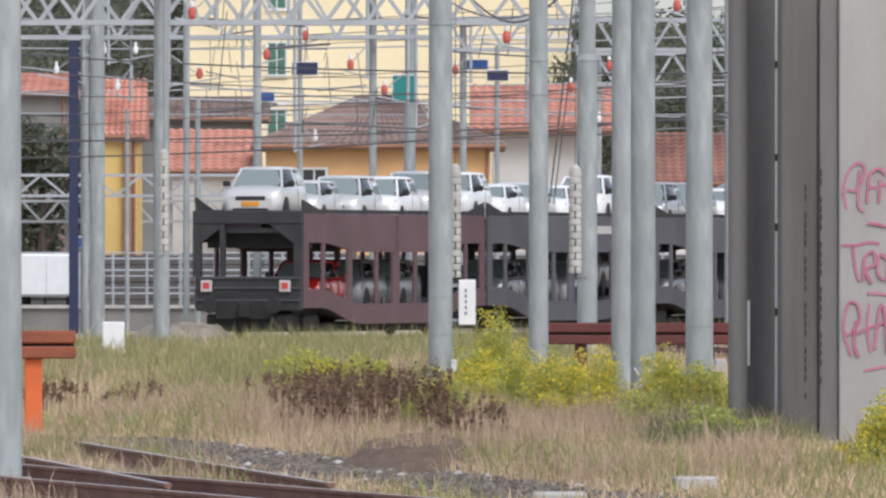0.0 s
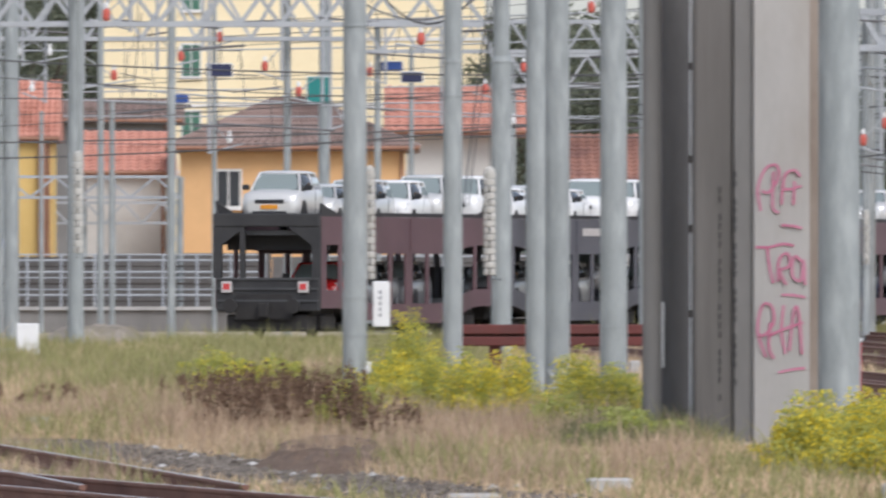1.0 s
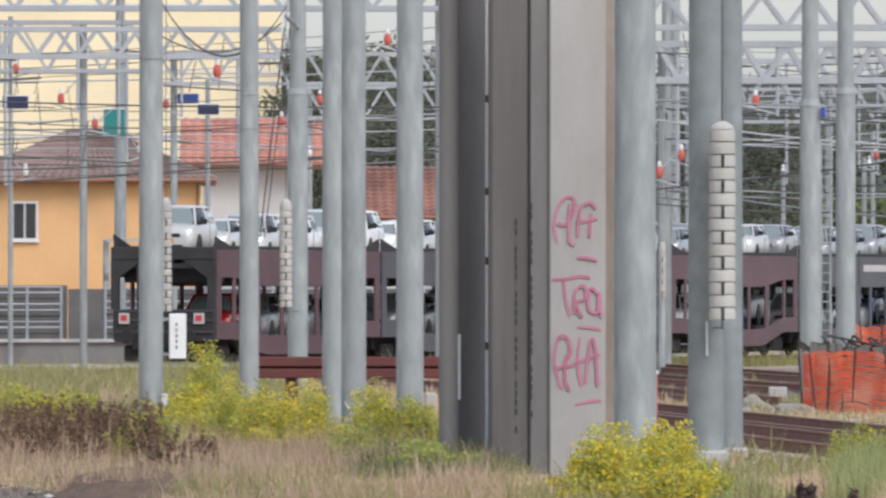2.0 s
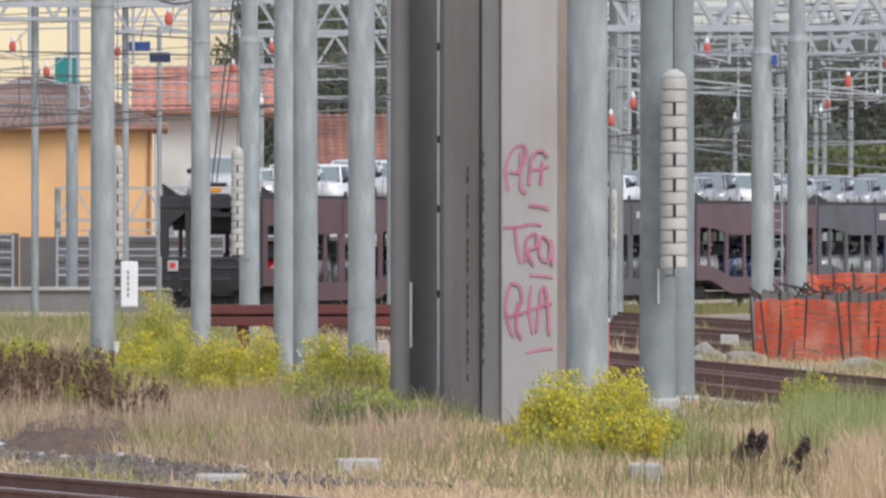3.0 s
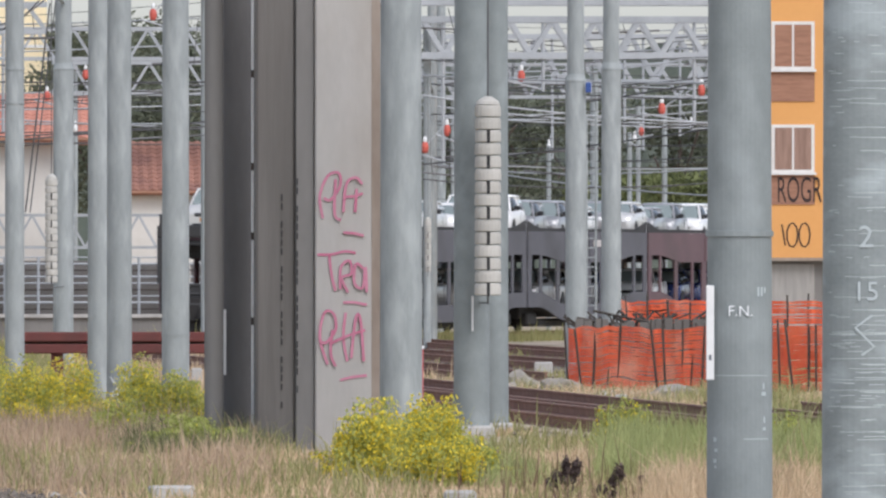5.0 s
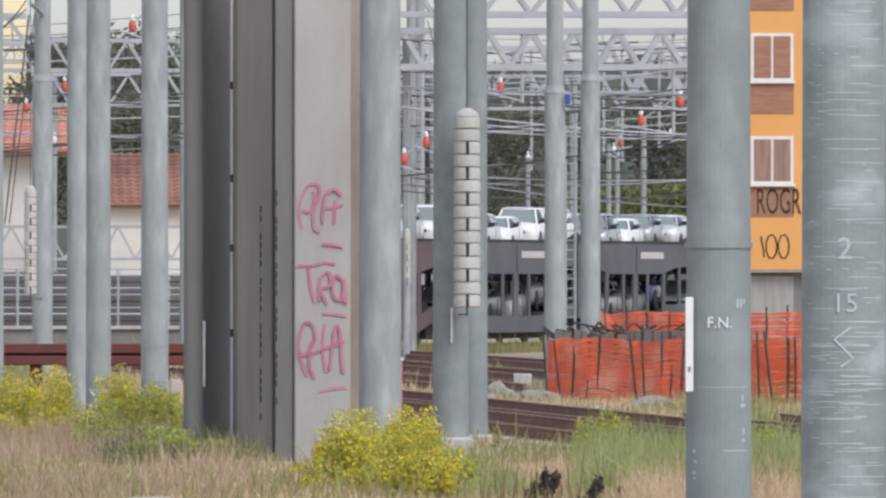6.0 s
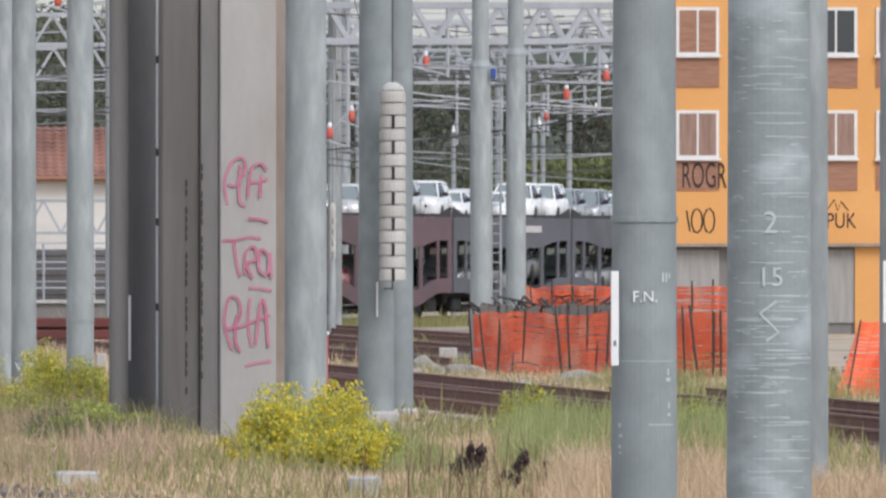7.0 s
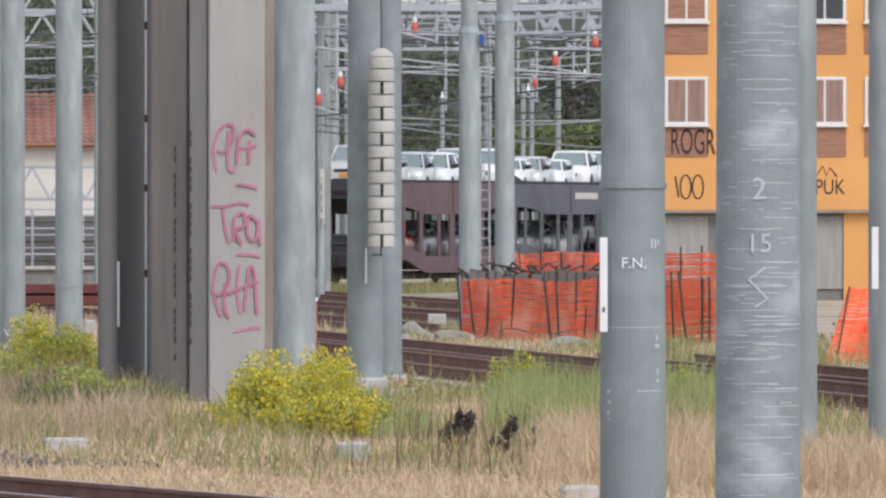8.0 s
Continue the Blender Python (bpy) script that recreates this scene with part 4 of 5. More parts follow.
hip_house(-11.58, -10.39, 392.46, 6.0, 6.57, 8.43, M_YELLOW, M_TERRACOTTA, "narrow yellow house with an orange tiled roof", gable=True, overhang=0.25)
hip_house(-17.37, -15.14, 463.82, 8.0, 9.05, 9.78, M_CONCRETE_MID, M_TERRACOTTA, "grey house with an orange tiled roof behind trees", gable=True, overhang=0.3)


post = thing("house_post", pose(-10.72, 392.3, 0), "dark brown timber post before the yellow house", "post")
part("shaft", box(-0.14, 0.14, -0.1, 0.1, -0.1, 6.5, 0.02), M_SHUTTER, post)


def apartment_block():
    x0, x1, y, top = -12.05, 5.95, 537.06, 19.33
    t = thing("apartment_building", pose(0, 0, 0), "large pale yellow apartment building with green shutters", "building")
    part("wall", box(x0, x1, y, y + 12, -0.1, top), M_CREAM, t)
    part("roof", box(x0 - 0.6, x1 + 0.6, y - 0.6, y + 12.6, top, top + 0.4), M_BROWNTILE, t)
    for k in range(5):
        part("string_course", box(x0, x1, y - 0.06, y - 0.002, 3.2 + k * 3.1, 3.35 + k * 3.1), M_FRAME, t)
    for k in range(5):
        for i in (1,):
            x = -7.74 + (i - 1) * 3.4
            if x0 + 0.8 < x < x1 - 0.8:
                window(t, x, 1.3 + 3.1 * k + 0.25, 0.8, 1.45, y, M_GREENSHUTTER)
    return t


apartment_block()


def orange_block():
    S_Y = 329.16
    x0, x1 = 23.88, 23.88 + 16.0
    t = thing("apartment_building", pose(0, 0, 0), "orange rendered building with brown shutters and graffiti", "building")
    part("wall", box(x0, x1, S_Y, S_Y + 12, 2.56, 13.5), M_ORANGEWALL, t)
    part("base_wall", box(x0 + 0.1, x1, S_Y + 0.12, S_Y + 12, -0.1, 2.56 - 0.004), M_CONCRETE_MID, t)
    part("ledge", box(x0, x1, S_Y - 0.25, S_Y + 0.1, 2.48, 2.57), M_RUSTSTAIN, t)
    part("roof", box(x0 - 0.4, x1 + 0.4, S_Y - 0.5, S_Y + 12.5, 13.5, 13.9), M_BROWNTILE, t)
    for i, u_x in enumerate((24.98, 28.95, 30.72, 30.72 + 2.9)):
        for k in range(3):
            z = 5.09 + 2.95 * k
            window(t, u_x, z, 1.05, 1.2, S_Y, M_CURTAIN if k == 0 else (M_SHUTTER if (i + k) % 2 else None))
            part("panel", box(u_x - 0.62, u_x + 0.62, S_Y - 0.03, S_Y - 0.002, z - 1.0, z - 0.17), M_SHUTTER, t, "brown slatted panel")
        sh = part("roller_shutter", box(u_x - 0.7, u_x + 0.62, S_Y + 0.06, S_Y + 0.116, 0.3, 2.38), M_ROLLER, t)
    for u_x in (26.3, 27.6, 29.85):
        part("pilaster", box(u_x - 0.35, u_x + 0.35, S_Y - 0.01, S_Y + 0.11, -0.1, 2.475), M_ORANGEWALL, t)
    word = text_part("graffiti_word", "ROGR", 1.0, M_BLACKSPRAY, t, pose(25.16, S_Y - 0.04, 4.48, 90, 0, 0))
    word.scale = (0.47, 1.05, 1.0)
    strokes = []
    base = Matrix.Translation((25.06, S_Y - 0.006, 3.22))
    for ox in (-0.1, 0.25):
        strokes.append(([(ox + 0.16 * math.cos(a * 0.7), 0.35 * math.sin(a * 0.7)) for a in range(10)], base))
    strokes.append(([(-0.4, 0.3), (-0.3, -0.3)], base))
    base2 = Matrix.Translation((29.0, S_Y - 0.006, 3.52))
    strokes.append(([(-0.3, 0.3), (-0.3, 0), (-0.1, 0.3), (0, 0), (0.1, 0.25), (0.3, 0)], base2))
    low_word = text_part("graffiti_word", "PUK", 0.62, M_BLACKSPRAY, t, pose(29.1, S_Y - 0.008, 3.2, 90, 0, 0))
    low_word.scale = (0.75, 1.0, 1.0)
    for pts, at in strokes:
        bm = bmesh.new()
        add_stroke(bm, pts, 0.045, at)
        part("scribble", bm, M_BLACKSPRAY, t)


orange_block()


# ---- lattice gantries, wires and insulators over the yard ----

def truss(x0, x1, y, z0, z1, label, panel=1.3, r=0.055, depth=0.7, name="lattice_gantry", legs=()):
    t = thing(name, pose(x0, y, z0), label, "gantry", "lattice gantries")
    length, hgt = x1 - x0, z1 - z0
    for dy in (0, depth):
        for z in (0, hgt):
            part("chord", box(0, length, dy - r, dy + r, z - r, z + r), M_LATTICE, t)
    n = max(2, int(length / panel))
    step = length / n
    first = None
    ang = math.degrees(math.atan2(hgt, step / 2))
    dl = math.hypot(hgt, step / 2)
    for dy in (0, depth):
        for i in range(n):
            for k in (0, 1):
                x = i * step + (step / 2) * k
                m = pose(x, dy, 0 if k == 0 else hgt, 0, -ang if k == 0 else ang, 0)
                if first is None:
                    first = part("diagonal", box(0, dl, -r * 0.75, r * 0.75, -r * 0.75, r * 0.75), M_LATTICE, t)
                    first.matrix_basis = m
                else:
                    share(first, t, m)
    for x in legs:
        part("leg", rod((x - x0, depth / 2, -z0), (x - x0, depth / 2, hgt), 0.11, 12), M_GALV, t)
    return t


GT = "grey steel lattice gantry spanning the tracks"
truss(-12.98, 3.14, 283.45, 8.09, 8.76, GT, 0.95, 0.06, 0.7, legs=(-12.98, 2.36))
truss(-16.08, 0.1, 340.13, 8.82, 10.25, GT, 1.5, 0.06, 0.9, legs=(-10.57, -2.07))
truss(-7.33, 8.27, 309.21, 9.91, 10.66, GT, 1.2, 0.07, 0.9, legs=(-4.99, 7.67))
truss(-0.44, 11.57, 371.06, 9.01, 9.97, GT, 1.2, 0.055, 0.8, legs=(0.65, 11.2))
truss(12.13, 22.95, 318.88, 8.16, 9.16, GT, 1.2, 0.09, 0.9, legs=(14.07, 22.79))
truss(14.33, 29.47, 408.16, 8.88, 10.48, GT, 1.6, 0.085, 1.0, legs=(18.47, 29.37))
truss(18.56, 33.6, 463.82, 9.16, 10.46, GT, 1.4, 0.06, 1.0, legs=(21.52, 32.92))
truss(11.09, 20.98, 291.54, 9.0, 9.83, GT, 1.1, 0.07, 0.9, legs=(11.66, 20.91))
truss(5.13, 15.57, 443.65, 8.97, 10.17, GT, 1.4, 0.06, 1.0, legs=(6.0, 15.14))
LOWT = "low grey lattice beam behind the tracks"
truss(-15.93, -5.92, 385.06, 4.38, 5.07, LOWT, 1.5, 0.045, 0.6, legs=(-15.93, -11.78, -8.19, -5.92))
truss(-16.56, -6.16, 400.16, 3.57, 4.28, LOWT, 1.2, 0.045, 0.6, legs=(-16.56, -13.02, -9.49, -6.16))
truss(-1.68, 10.92, 408.16, 3.0, 4.14, LOWT, 1.2, 0.05, 0.6, legs=(-1.68, 2.32, 6.72, 10.72))


def bracket(x, y, z, reach, top, label, colour=None, k=0.78):
    """A drop post from a gantry with a cantilever tube, a stay and a shed insulator with a pale cap."""
    t = thing("cantilever_bracket", pose(x, y, z), label, "bracket", "catenary brackets")
    part("drop_post", rod((reach, 0, -0.5), (reach, 0, top - z), 0.05, 8), M_LATTICE, t)
    part("tube", rod((reach, 0, -0.45), (-reach * 0.7, 0, -0.2), 0.028, 6), M_LATTICE, t)
    part("stay", rod((reach, 0, 0.5), (-0.05, 0, -0.1), 0.02, 6), M_LATTICE, t)
    ins = part("insulator", lathe([(a * k, b * k) for a, b in ((0.04, -0.3), (0.09, -0.28), (0.125, -0.2), (0.13, -0.06), (0.10, 0.05), (0.06, 0.1))], 14), colour or M_RED, t)
    part("cap", lathe([(0.07 * k, 0.1 * k), (0.08 * k, 0.2 * k), (0.04 * k, 0.3 * k)], 10), M_WHITE, ins)
    return t


RI = "tubular catenary bracket with a red insulator"
for x, y, z, reach, top in (
        (-6.17, 283.45, 8.4, 0.6, 8.76), (-4.05, 340.13, 8.95, -0.5, 10.25), (-5.2, 340.13, 8.38, -0.7, 10.25), (-7.18, 340.13, 7.82, -0.9, 10.25), (1.56, 283.45, 7.81, 0.9, 8.76), (-1.73, 340.13, 7.33, 0.7, 10.25), (0.4, 371.06, 8.43, 0.5, 9.97), (5.35, 371.06, 8.57, -0.6, 9.97), (6.27, 309.21, 9.15, 0.5, 10.66), (16.66, 318.88, 7.67, 0.6, 9.16), (20.56, 318.88, 6.77, 0.9, 9.16), (21.66, 318.88, 7.28, 0.6, 9.16), (25.59, 408.16, 7.2, -0.6, 10.48), (14.6, 318.88, 6.16, 0.4, 9.16), (13.99, 318.88, 5.69, 0.5, 9.16), (4.11, 371.06, 7.88, 0.6, 9.97), (-2.73, 340.13, 8.08, 0.5, 10.25)):
    bracket(x, y, z, reach, top, RI)
for x, y, z, reach, top in (
        (-9.07, 340.13, 8.5, -0.8, 10.25), (-10.0, 340.13, 8.5, 0.8, 10.25), (22.3, 408.16, 6.64, 0.12, 10.48), (-9.6, 340.13, 7.42, 0.4, 10.25), (5.02, 371.06, 6.83, -0.3, 9.97), (-3.77, 340.13, 5.92, -0.6, 10.25), (25.35, 408.16, 6.94, 0.3, 10.48), (-11.4, 340.13, 7.92, 0.8, 10.25), (-0.4, 340.13, 6.58, -0.4, 10.25), (3.2, 371.06, 7.15, -0.5, 9.97), (27.36, 408.16, 7.44, -0.4, 10.48)):
    bracket(x, y, z, reach, top, "tubular catenary bracket with a white insulator", M_WHITE, 0.6)

# slim posts and enamel signs
for x, y, top, r in ((-5.95, 371.06, 11.0, 0.085), (-4.52, 364.43, 11.0, 0.08), (-7.75, 364.43, 7.3, 0.09), (-6.88, 309.21, 9.6, 0.09),
                     (22.3, 408.16, 6.6, 0.09), (22.99, 392.46, 9.0, 0.15), (27.36, 443.65, 7.5, 0.1), (27.69, 443.65, 8.5, 0.1),
                     (28.71, 443.65, 8.5, 0.11), (29.96, 434.21, 8.5, 0.11), (-9.98, 364.43, 7.0, 0.07), (1.71, 364.43, 9.0, 0.08)):
    pole("slim_post", x, y, r, top, "slim grey steel post in the yard", group="slim posts")
for x, y, z, w, hgt, mat, words in (
        (-4.36, 364.31, 8.1, 0.8, 0.38, M_NAVY, "navy"), (-5.76, 370.94, 7.35, 0.66, 0.26, M_BLUE, "blue"),
        (1.11, 371.32, 8.39, 0.66, 0.28, M_BLUE, "blue"), (1.73, 364.32, 7.92, 0.66, 0.3, M_NAVY, "navy"),
        (-1.26, 377.73, 7.43, 0.75, 0.85, M_TEAL, "teal"), (12.87, 221.6, 5.66, 0.11, 0.2, M_BLUE, "blue"),
        (-10.99, 351.7, 2.63, 0.4, 0.3, M_BLUE, "blue")):
    s = thing("signal_sign", pose(x, y, z), words + " enamel plate with a pale rim on a post", "sign", "enamel signs")
    part("plate", box(-w / 2, w / 2, -0.02, 0.02, 0, hgt, 0.01), mat, s)
    e = 0.03 if w > 0.3 else 0.008
    part("rim", box(-w / 2 - e, w / 2 + e, 0.021, 0.05, -e, hgt + e), M_WHITE, s)
ladder = thing("ladder_mast", pose(17.5, 300.0, 0), "slim grey ladder mast behind the stepped poles", "mast")
for x in (-0.12, 0.12):
    part("rail", rod((x, 0, -0.1), (x, 0, 6.25), 0.03, 6), M_GALV, ladder)
for i in range(24):
    part("rung", rod((-0.12, 0, 0.3 + i * 0.25), (0.12, 0, 0.3 + i * 0.25), 0.018, 5), M_GALV, ladder)
dark_post = thing("dark_mast", pose(-10.89, 340.13, 0), "dark navy painted mast beside a grey pole", "pole")
part("shaft", box(-0.14, 0.14, -0.1, 0.1, -0.1, 8.72, 0.02), M_NAVY, dark_post)
part("cap", box(-0.17, 0.17, -0.13, 0.13, 8.72 + 0.002, 8.72 + 0.08), M_LATTICE, dark_post)
part("base_plate", box(-0.25, 0.25, -0.2, 0.2, -0.05, 0.06), M_PLINTH, dark_post)


line = thing("overhead_line", pose(0, 0, 0), "web of thin overhead wires hung from the gantries", "overhead wires")


def wire(a, b, dip, r=0.02, n=10):
    """One continuous sagging wire."""
    a, b = Vector(a), Vector(b)
    pts = [a.lerp(b, i / n) - Vector((0, 0, 4 * dip * (i / n) * (1 - i / n))) for i in range(n + 1)]
    side = (b - a).cross(Vector((0, 1, 0.01))).normalized() * r
    up = Vector((0, 1, 0)) * r
    return part("wire", loft([[p + side, p + up, p - side, p - up] for p in pts]), M_WIRE if r < 0.021 else M_LATTICE, line)


wr = random.Random(11)
for i in range(68):
    left = i < 22
    k0, k1 = (-0.045, 0.026) if left else (0.040, 0.0715)
    y = wr.uniform(290, 460)
    z = 2.3 + wr.uniform(225, 440) * y / 20408 if left else 2.3 + wr.uniform(160, 420) * y / 20408
    y2 = y + wr.uniform(-20, 20)
    wire((k0 * y - 2, y, z + wr.uniform(-1.2, 1.2)), (k1 * y2 + (2 if left else 0), y2, z + wr.uniform(-1.2, 1.2)), wr.uniform(0.0, 0.5), wr.choice((0.01, 0.012, 0.016, 0.02, 0.026)))
for i in range(46):
    left = i % 2 == 0
    y = wr.uniform(285, 420)
    x = y * (wr.uniform(-0.036, 0.022) if left else wr.uniform(0.034, 0.068))
    z = 2.3 + wr.uniform(215 if left else 165, 430) * y / 20408
    reach = wr.uniform(0.8, 3.2)
    wire((x, y, z), (x + reach, y + wr.uniform(-1, 1), z + wr.uniform(-0.25, 0.25)), 0.0, wr.choice((0.022, 0.026, 0.032)), 2).data.materials[0] = M_TUBE
    for k in range(2):
        q = x + reach * wr.uniform(0.05, 0.95)
        wire((q, y, z - wr.uniform(0.0, 0.4)), (q + wr.uniform(-0.25, 0.25), y, z + wr.uniform(0.4, 1.3)), 0.0, 0.012, 2)
# loose cables near the pole tops
wire((0.11, 204.08, 7.47), (2.36, 204.08, 7.37), 0.95, 0.02)
wire((-0.24, 208.25, 7.17), (2.83, 255.1, 8.26), 0.6, 0.02)
wire((2.57, 226.76, 7.49), (2.09, 226.76, 3.38), 0.0, 0.016)
wire((2.74, 231.91, 7.61), (2.23, 231.91, 3.4), 0.0, 0.013)
wire((-5.97, 318.88, 9.13), (-6.22, 318.88, 6.78), 0.0, 0.014)

# ---- platform, railings and vans at the back ----
plat = thing("low_platform", pose(0, 371.06, 0), "low grey concrete platform with a pale edge", "platform")
part("body", box(-19.73, 13.02, 0, 24, -0.1, 0.68), M_CONCRETE_MID, plat)
part("edge", box(-19.73, 13.02, -0.12, 0.6, 0.68, 0.79), M_PLINTH, plat, "pale stone edge")


def railing(x0, x1, y, z0, bars, top):
    t = thing("railing", pose(0, y, 0), "grey steel railing along the back of the yard", "railing", "railings")
    for k in range(bars):
        z = z0 + (top - z0) * k / (bars - 1)
        part("rail", rod((x0, 0, z), (x1, 0, z), 0.04 if k % 2 else 0.028, 6), M_LATTICE if k % 3 else M_STICK, t)
    n = int((x1 - x0) / 1.1)
    for i in range(n + 1):
        part("post", rod((x0 + (x1 - x0) * i / n, 0, z0 - 0.3), (x0 + (x1 - x0) * i / n, 0, top), 0.05, 6), M_LATTICE, t)


railing(-16.69, -3.09, 385.06, 0.92, 9, 2.47)
railing(-1.62, 11.85, 386.46, 0.9, 9, 2.63)
bank = thing("hoarding", pose(0, 388.2, 0), "dark weathered timber hoarding behind the railing", "hoarding")
for i in range(12):
    xa = -20.87 + i * 3.0
    part("board", box(xa, xa + 2.97, -0.04, 0.04, 0.0, 2.4 + 0.06 * (i % 3)), M_HOARD, bank)


def van(x, y):
    t = thing("white_van", pose(x, y, 0.68), "white box van parked behind the railing", "van")
    part("cargo_box", box(-0.95, 0.85, 0, 4.0, 0.35, 1.76, 0.06), M_WHITE, t)
    part("rear_door", box(-0.92, -0.06, -0.03, -0.002, 0.42, 1.70, 0.01), M_WHITE, t)
    part("rear_door", box(-0.03, 0.82, -0.03, -0.002, 0.42, 1.70, 0.01), M_WHITE, t)
    part("cab", box(-0.85, 0.75, 4.01, 5.4, 0.3, 1.6, 0.15), M_WHITE, t)
    for s in (-0.8, 0.7):
        for yy in (0.9, 4.4):
            w = part("wheel", lathe([(0.3, -0.1), (0.33, 0), (0.3, 0.1)], 16), M_RUBBER, t)
            w.matrix_basis = pose(s, yy, 0.33, 0, 90, 0)


van(-13.04, 380.13)


# ---- more tracks across the yard ----
for x0, y0, y1, words in ((20.54, 112, 300, "rusty brown yard track on stony ballast"), (18.6, 150, 215, "rusty turnout rails running close beside a track"),
                          (22.7, 118, 178, "rusty brown yard track half sunk in weeds"), (24.2, 228, 330, "distant yard track with brown rails"),
                          (28.2, 252, 335, "distant yard track with brown rails"), (32.4, 262, 345, "distant yard track with brown rails")):
    track((line_x(x0, -0.055, y0), y0), (line_x(x0, -0.055, y1), y1), words, sleepers=y0 < 150, lift=0.05, bed=x0 != 18.6, top=M_RUSTTOP)
TRACKS = [(24.5, -0.255, 70, 140), (20.54, -0.055, 112, 300), (18.6, -0.055, 150, 215), (22.7, -0.055, 118, 178), (24.2, -0.055, 228, 330), (28.2, -0.055, 252, 335), (32.4, -0.055, 262, 345),
          (-102.0, 0.323, 250, 460), (17.5, -0.15, 108, 144)]

# ---- orange safety netting ----
def netting(x0, x1, ya, yb, top, label, stakes, slant=0.0, seed=1):
    """One crumpled sheet of netting: woven bands that close up or gape, folded round uneven stakes."""
    t = thing("safety_net", pose(0, 0, 0), label, "safety net", "orange nets")
    rr = random.Random(seed)
    length = x1 - x0
    cols, rows = int(length / 0.045), 22

    def edge(x):
        return top + 0.10 * noise.noise(Vector((x * 1.3, seed, 0))) + 0.06 * noise.noise(Vector((x * 4.5, seed, 2))) - 0.05

    def at(k, v, z):
        x = x0 + length * k
        fold = 0.10 * noise.noise(Vector((x * 2.6 + 0.5 * v, seed, v * 0.8))) + 0.05 * noise.noise(Vector((x * 8, v * 1.5, seed)))
        return (x - slant * (1 - v) * (1 - k), ya + (yb - ya) * k - 0.06 + fold, z)
    verts, faces = [], []
    for r in range(rows):
        o = len(verts)
        for c in range(cols + 1):
            k = c / cols
            x = x0 + length * k
            foot = 0.03 + 0.10 * max(0.0, noise.noise(Vector((x * 1.7, seed, 7))) + 0.1 + 0.5 * k * (slant == 0))
            hgt = edge(x) - foot
            gape = 0.5 + 0.9 * noise.noise(Vector((x * 0.8, r * 0.22, seed + 4))) + 0.55 * k - 0.05
            fill = 1.04 - 0.58 * min(1.0, max(0.0, gape)) * (0.6 + 0.4 * math.sin(r * 2.4 + x))
            wave = 0.018 * noise.noise(Vector((x * 3.0, r, seed)))
            za = foot + hgt * r / rows + wave
            verts += [at(k, r / rows, za), at(k, r / rows, za + hgt / rows * fill)]
        for c in range(cols):
            i = o + c * 2
            faces.append((i, i + 2, i + 3, i + 1))
    me = bpy.data.meshes.new("net_cloth")
    me.from_pydata(verts, [], faces)
    me.materials.append(M_MESHORANGE)
    net = new("net_cloth", me)
    net.parent = t
    net.modifiers.new("thickness", 'SOLIDIFY').thickness = 0.008
    for b in range(stakes):
        k = min(1.0, max(0.0, (b + rr.uniform(-0.3, 0.3)) / (stakes - 1)))
        x = x0 + length * k
        y = ya + (yb - ya) * k
        part("stake", rod((x - slant * (1 - k), y - rr.choice((0.17, 0.02, 0.19)), -0.05), (x + rr.uniform(-0.16, 0.16), y - 0.12, edge(x) + rr.uniform(-0.05, 0.16)), rr.uniform(0.012, 0.026), 6), M_STICK, t)


NET = "bright orange plastic safety netting on dark stakes"
netting(11.85, 16.2, 210.39, 204.6, 1.27, NET, 22, 0.0, 1)
netting(16.4, 18.7, 182.0, 182.5, 1.26, NET, 6, 0.38, 2)
netting(14.61, 19.52, 242.95, 237.3, 1.66, NET, 14, 0.0, 3)
bits = thing("rubbish_heap", pose(12.9, 214.6, 0), "dark heap of branches and boards behind the netting", "heap")
hr = random.Random(3)
for i in range(90):
    part("stick", rod((hr.uniform(-0.8, 3.0), hr.uniform(-0.2, 0.3), 0.0 if i % 3 else 0.9), (hr.uniform(-0.9, 3.1), hr.uniform(-0.2, 0.3), hr.uniform(1.15, 1.5)), hr.uniform(0.015, 0.035), 5), M_STICK, bits)


planks = thing("plank_row", pose(12.17, 213.7, 0), "row of weathered dark brown planks behind the netting", "plank fence")
first = None
for i in range(15):
    k = pose(i * 0.165, 0, 0, 0, hr.uniform(-2, 2), 0)
    if first is None:
        first = part("plank", box(0, 0.15, -0.015, 0.015, -0.05, 1.34, 0.006), M_HOARD, planks)
    else:
        share(first, planks, k @ Matrix.Translation((0, 0, hr.uniform(-0.1, 0.02))))


# ---- loose stones ----
def rocks(name, label, spots, seed, lo, hi, mat):
    rg = np.random.default_rng(seed)
    base = np.array([(1, 0, 0), (-1, 0, 0), (0, 1, 0), (0, -1, 0), (0, 0, 1), (0, 0, -0.6), (0.6, 0.6, 0.5), (-0.6, 0.6, 0.5), (-0.6, -0.6, 0.5), (0.6, -0.6, 0.5)], float)
    tri = np.array([(0, 6, 9), (6, 4, 9), (6, 2, 7), (6, 7, 4), (7, 1, 8), (7, 8, 4), (8, 3, 9), (8, 9, 4), (0, 2, 6), (2, 1, 7), (1, 3, 8), (3, 0, 9), (0, 5, 2), (2, 5, 1), (1, 5, 3), (3, 5, 0)])
    vs, fs, n = [], [], 0
    for x, y in spots:
        s = rg.uniform(lo, hi)
        p = base * (s * rg.uniform(0.6, 1.3, (10, 3)) * np.array([1, 1, 0.7]))
        a = rg.uniform(0, 6.28)
        q = np.column_stack((p[:, 0] * np.cos(a) - p[:, 1] * np.sin(a), p[:, 0] * np.sin(a) + p[:, 1] * np.cos(a), p[:, 2]))
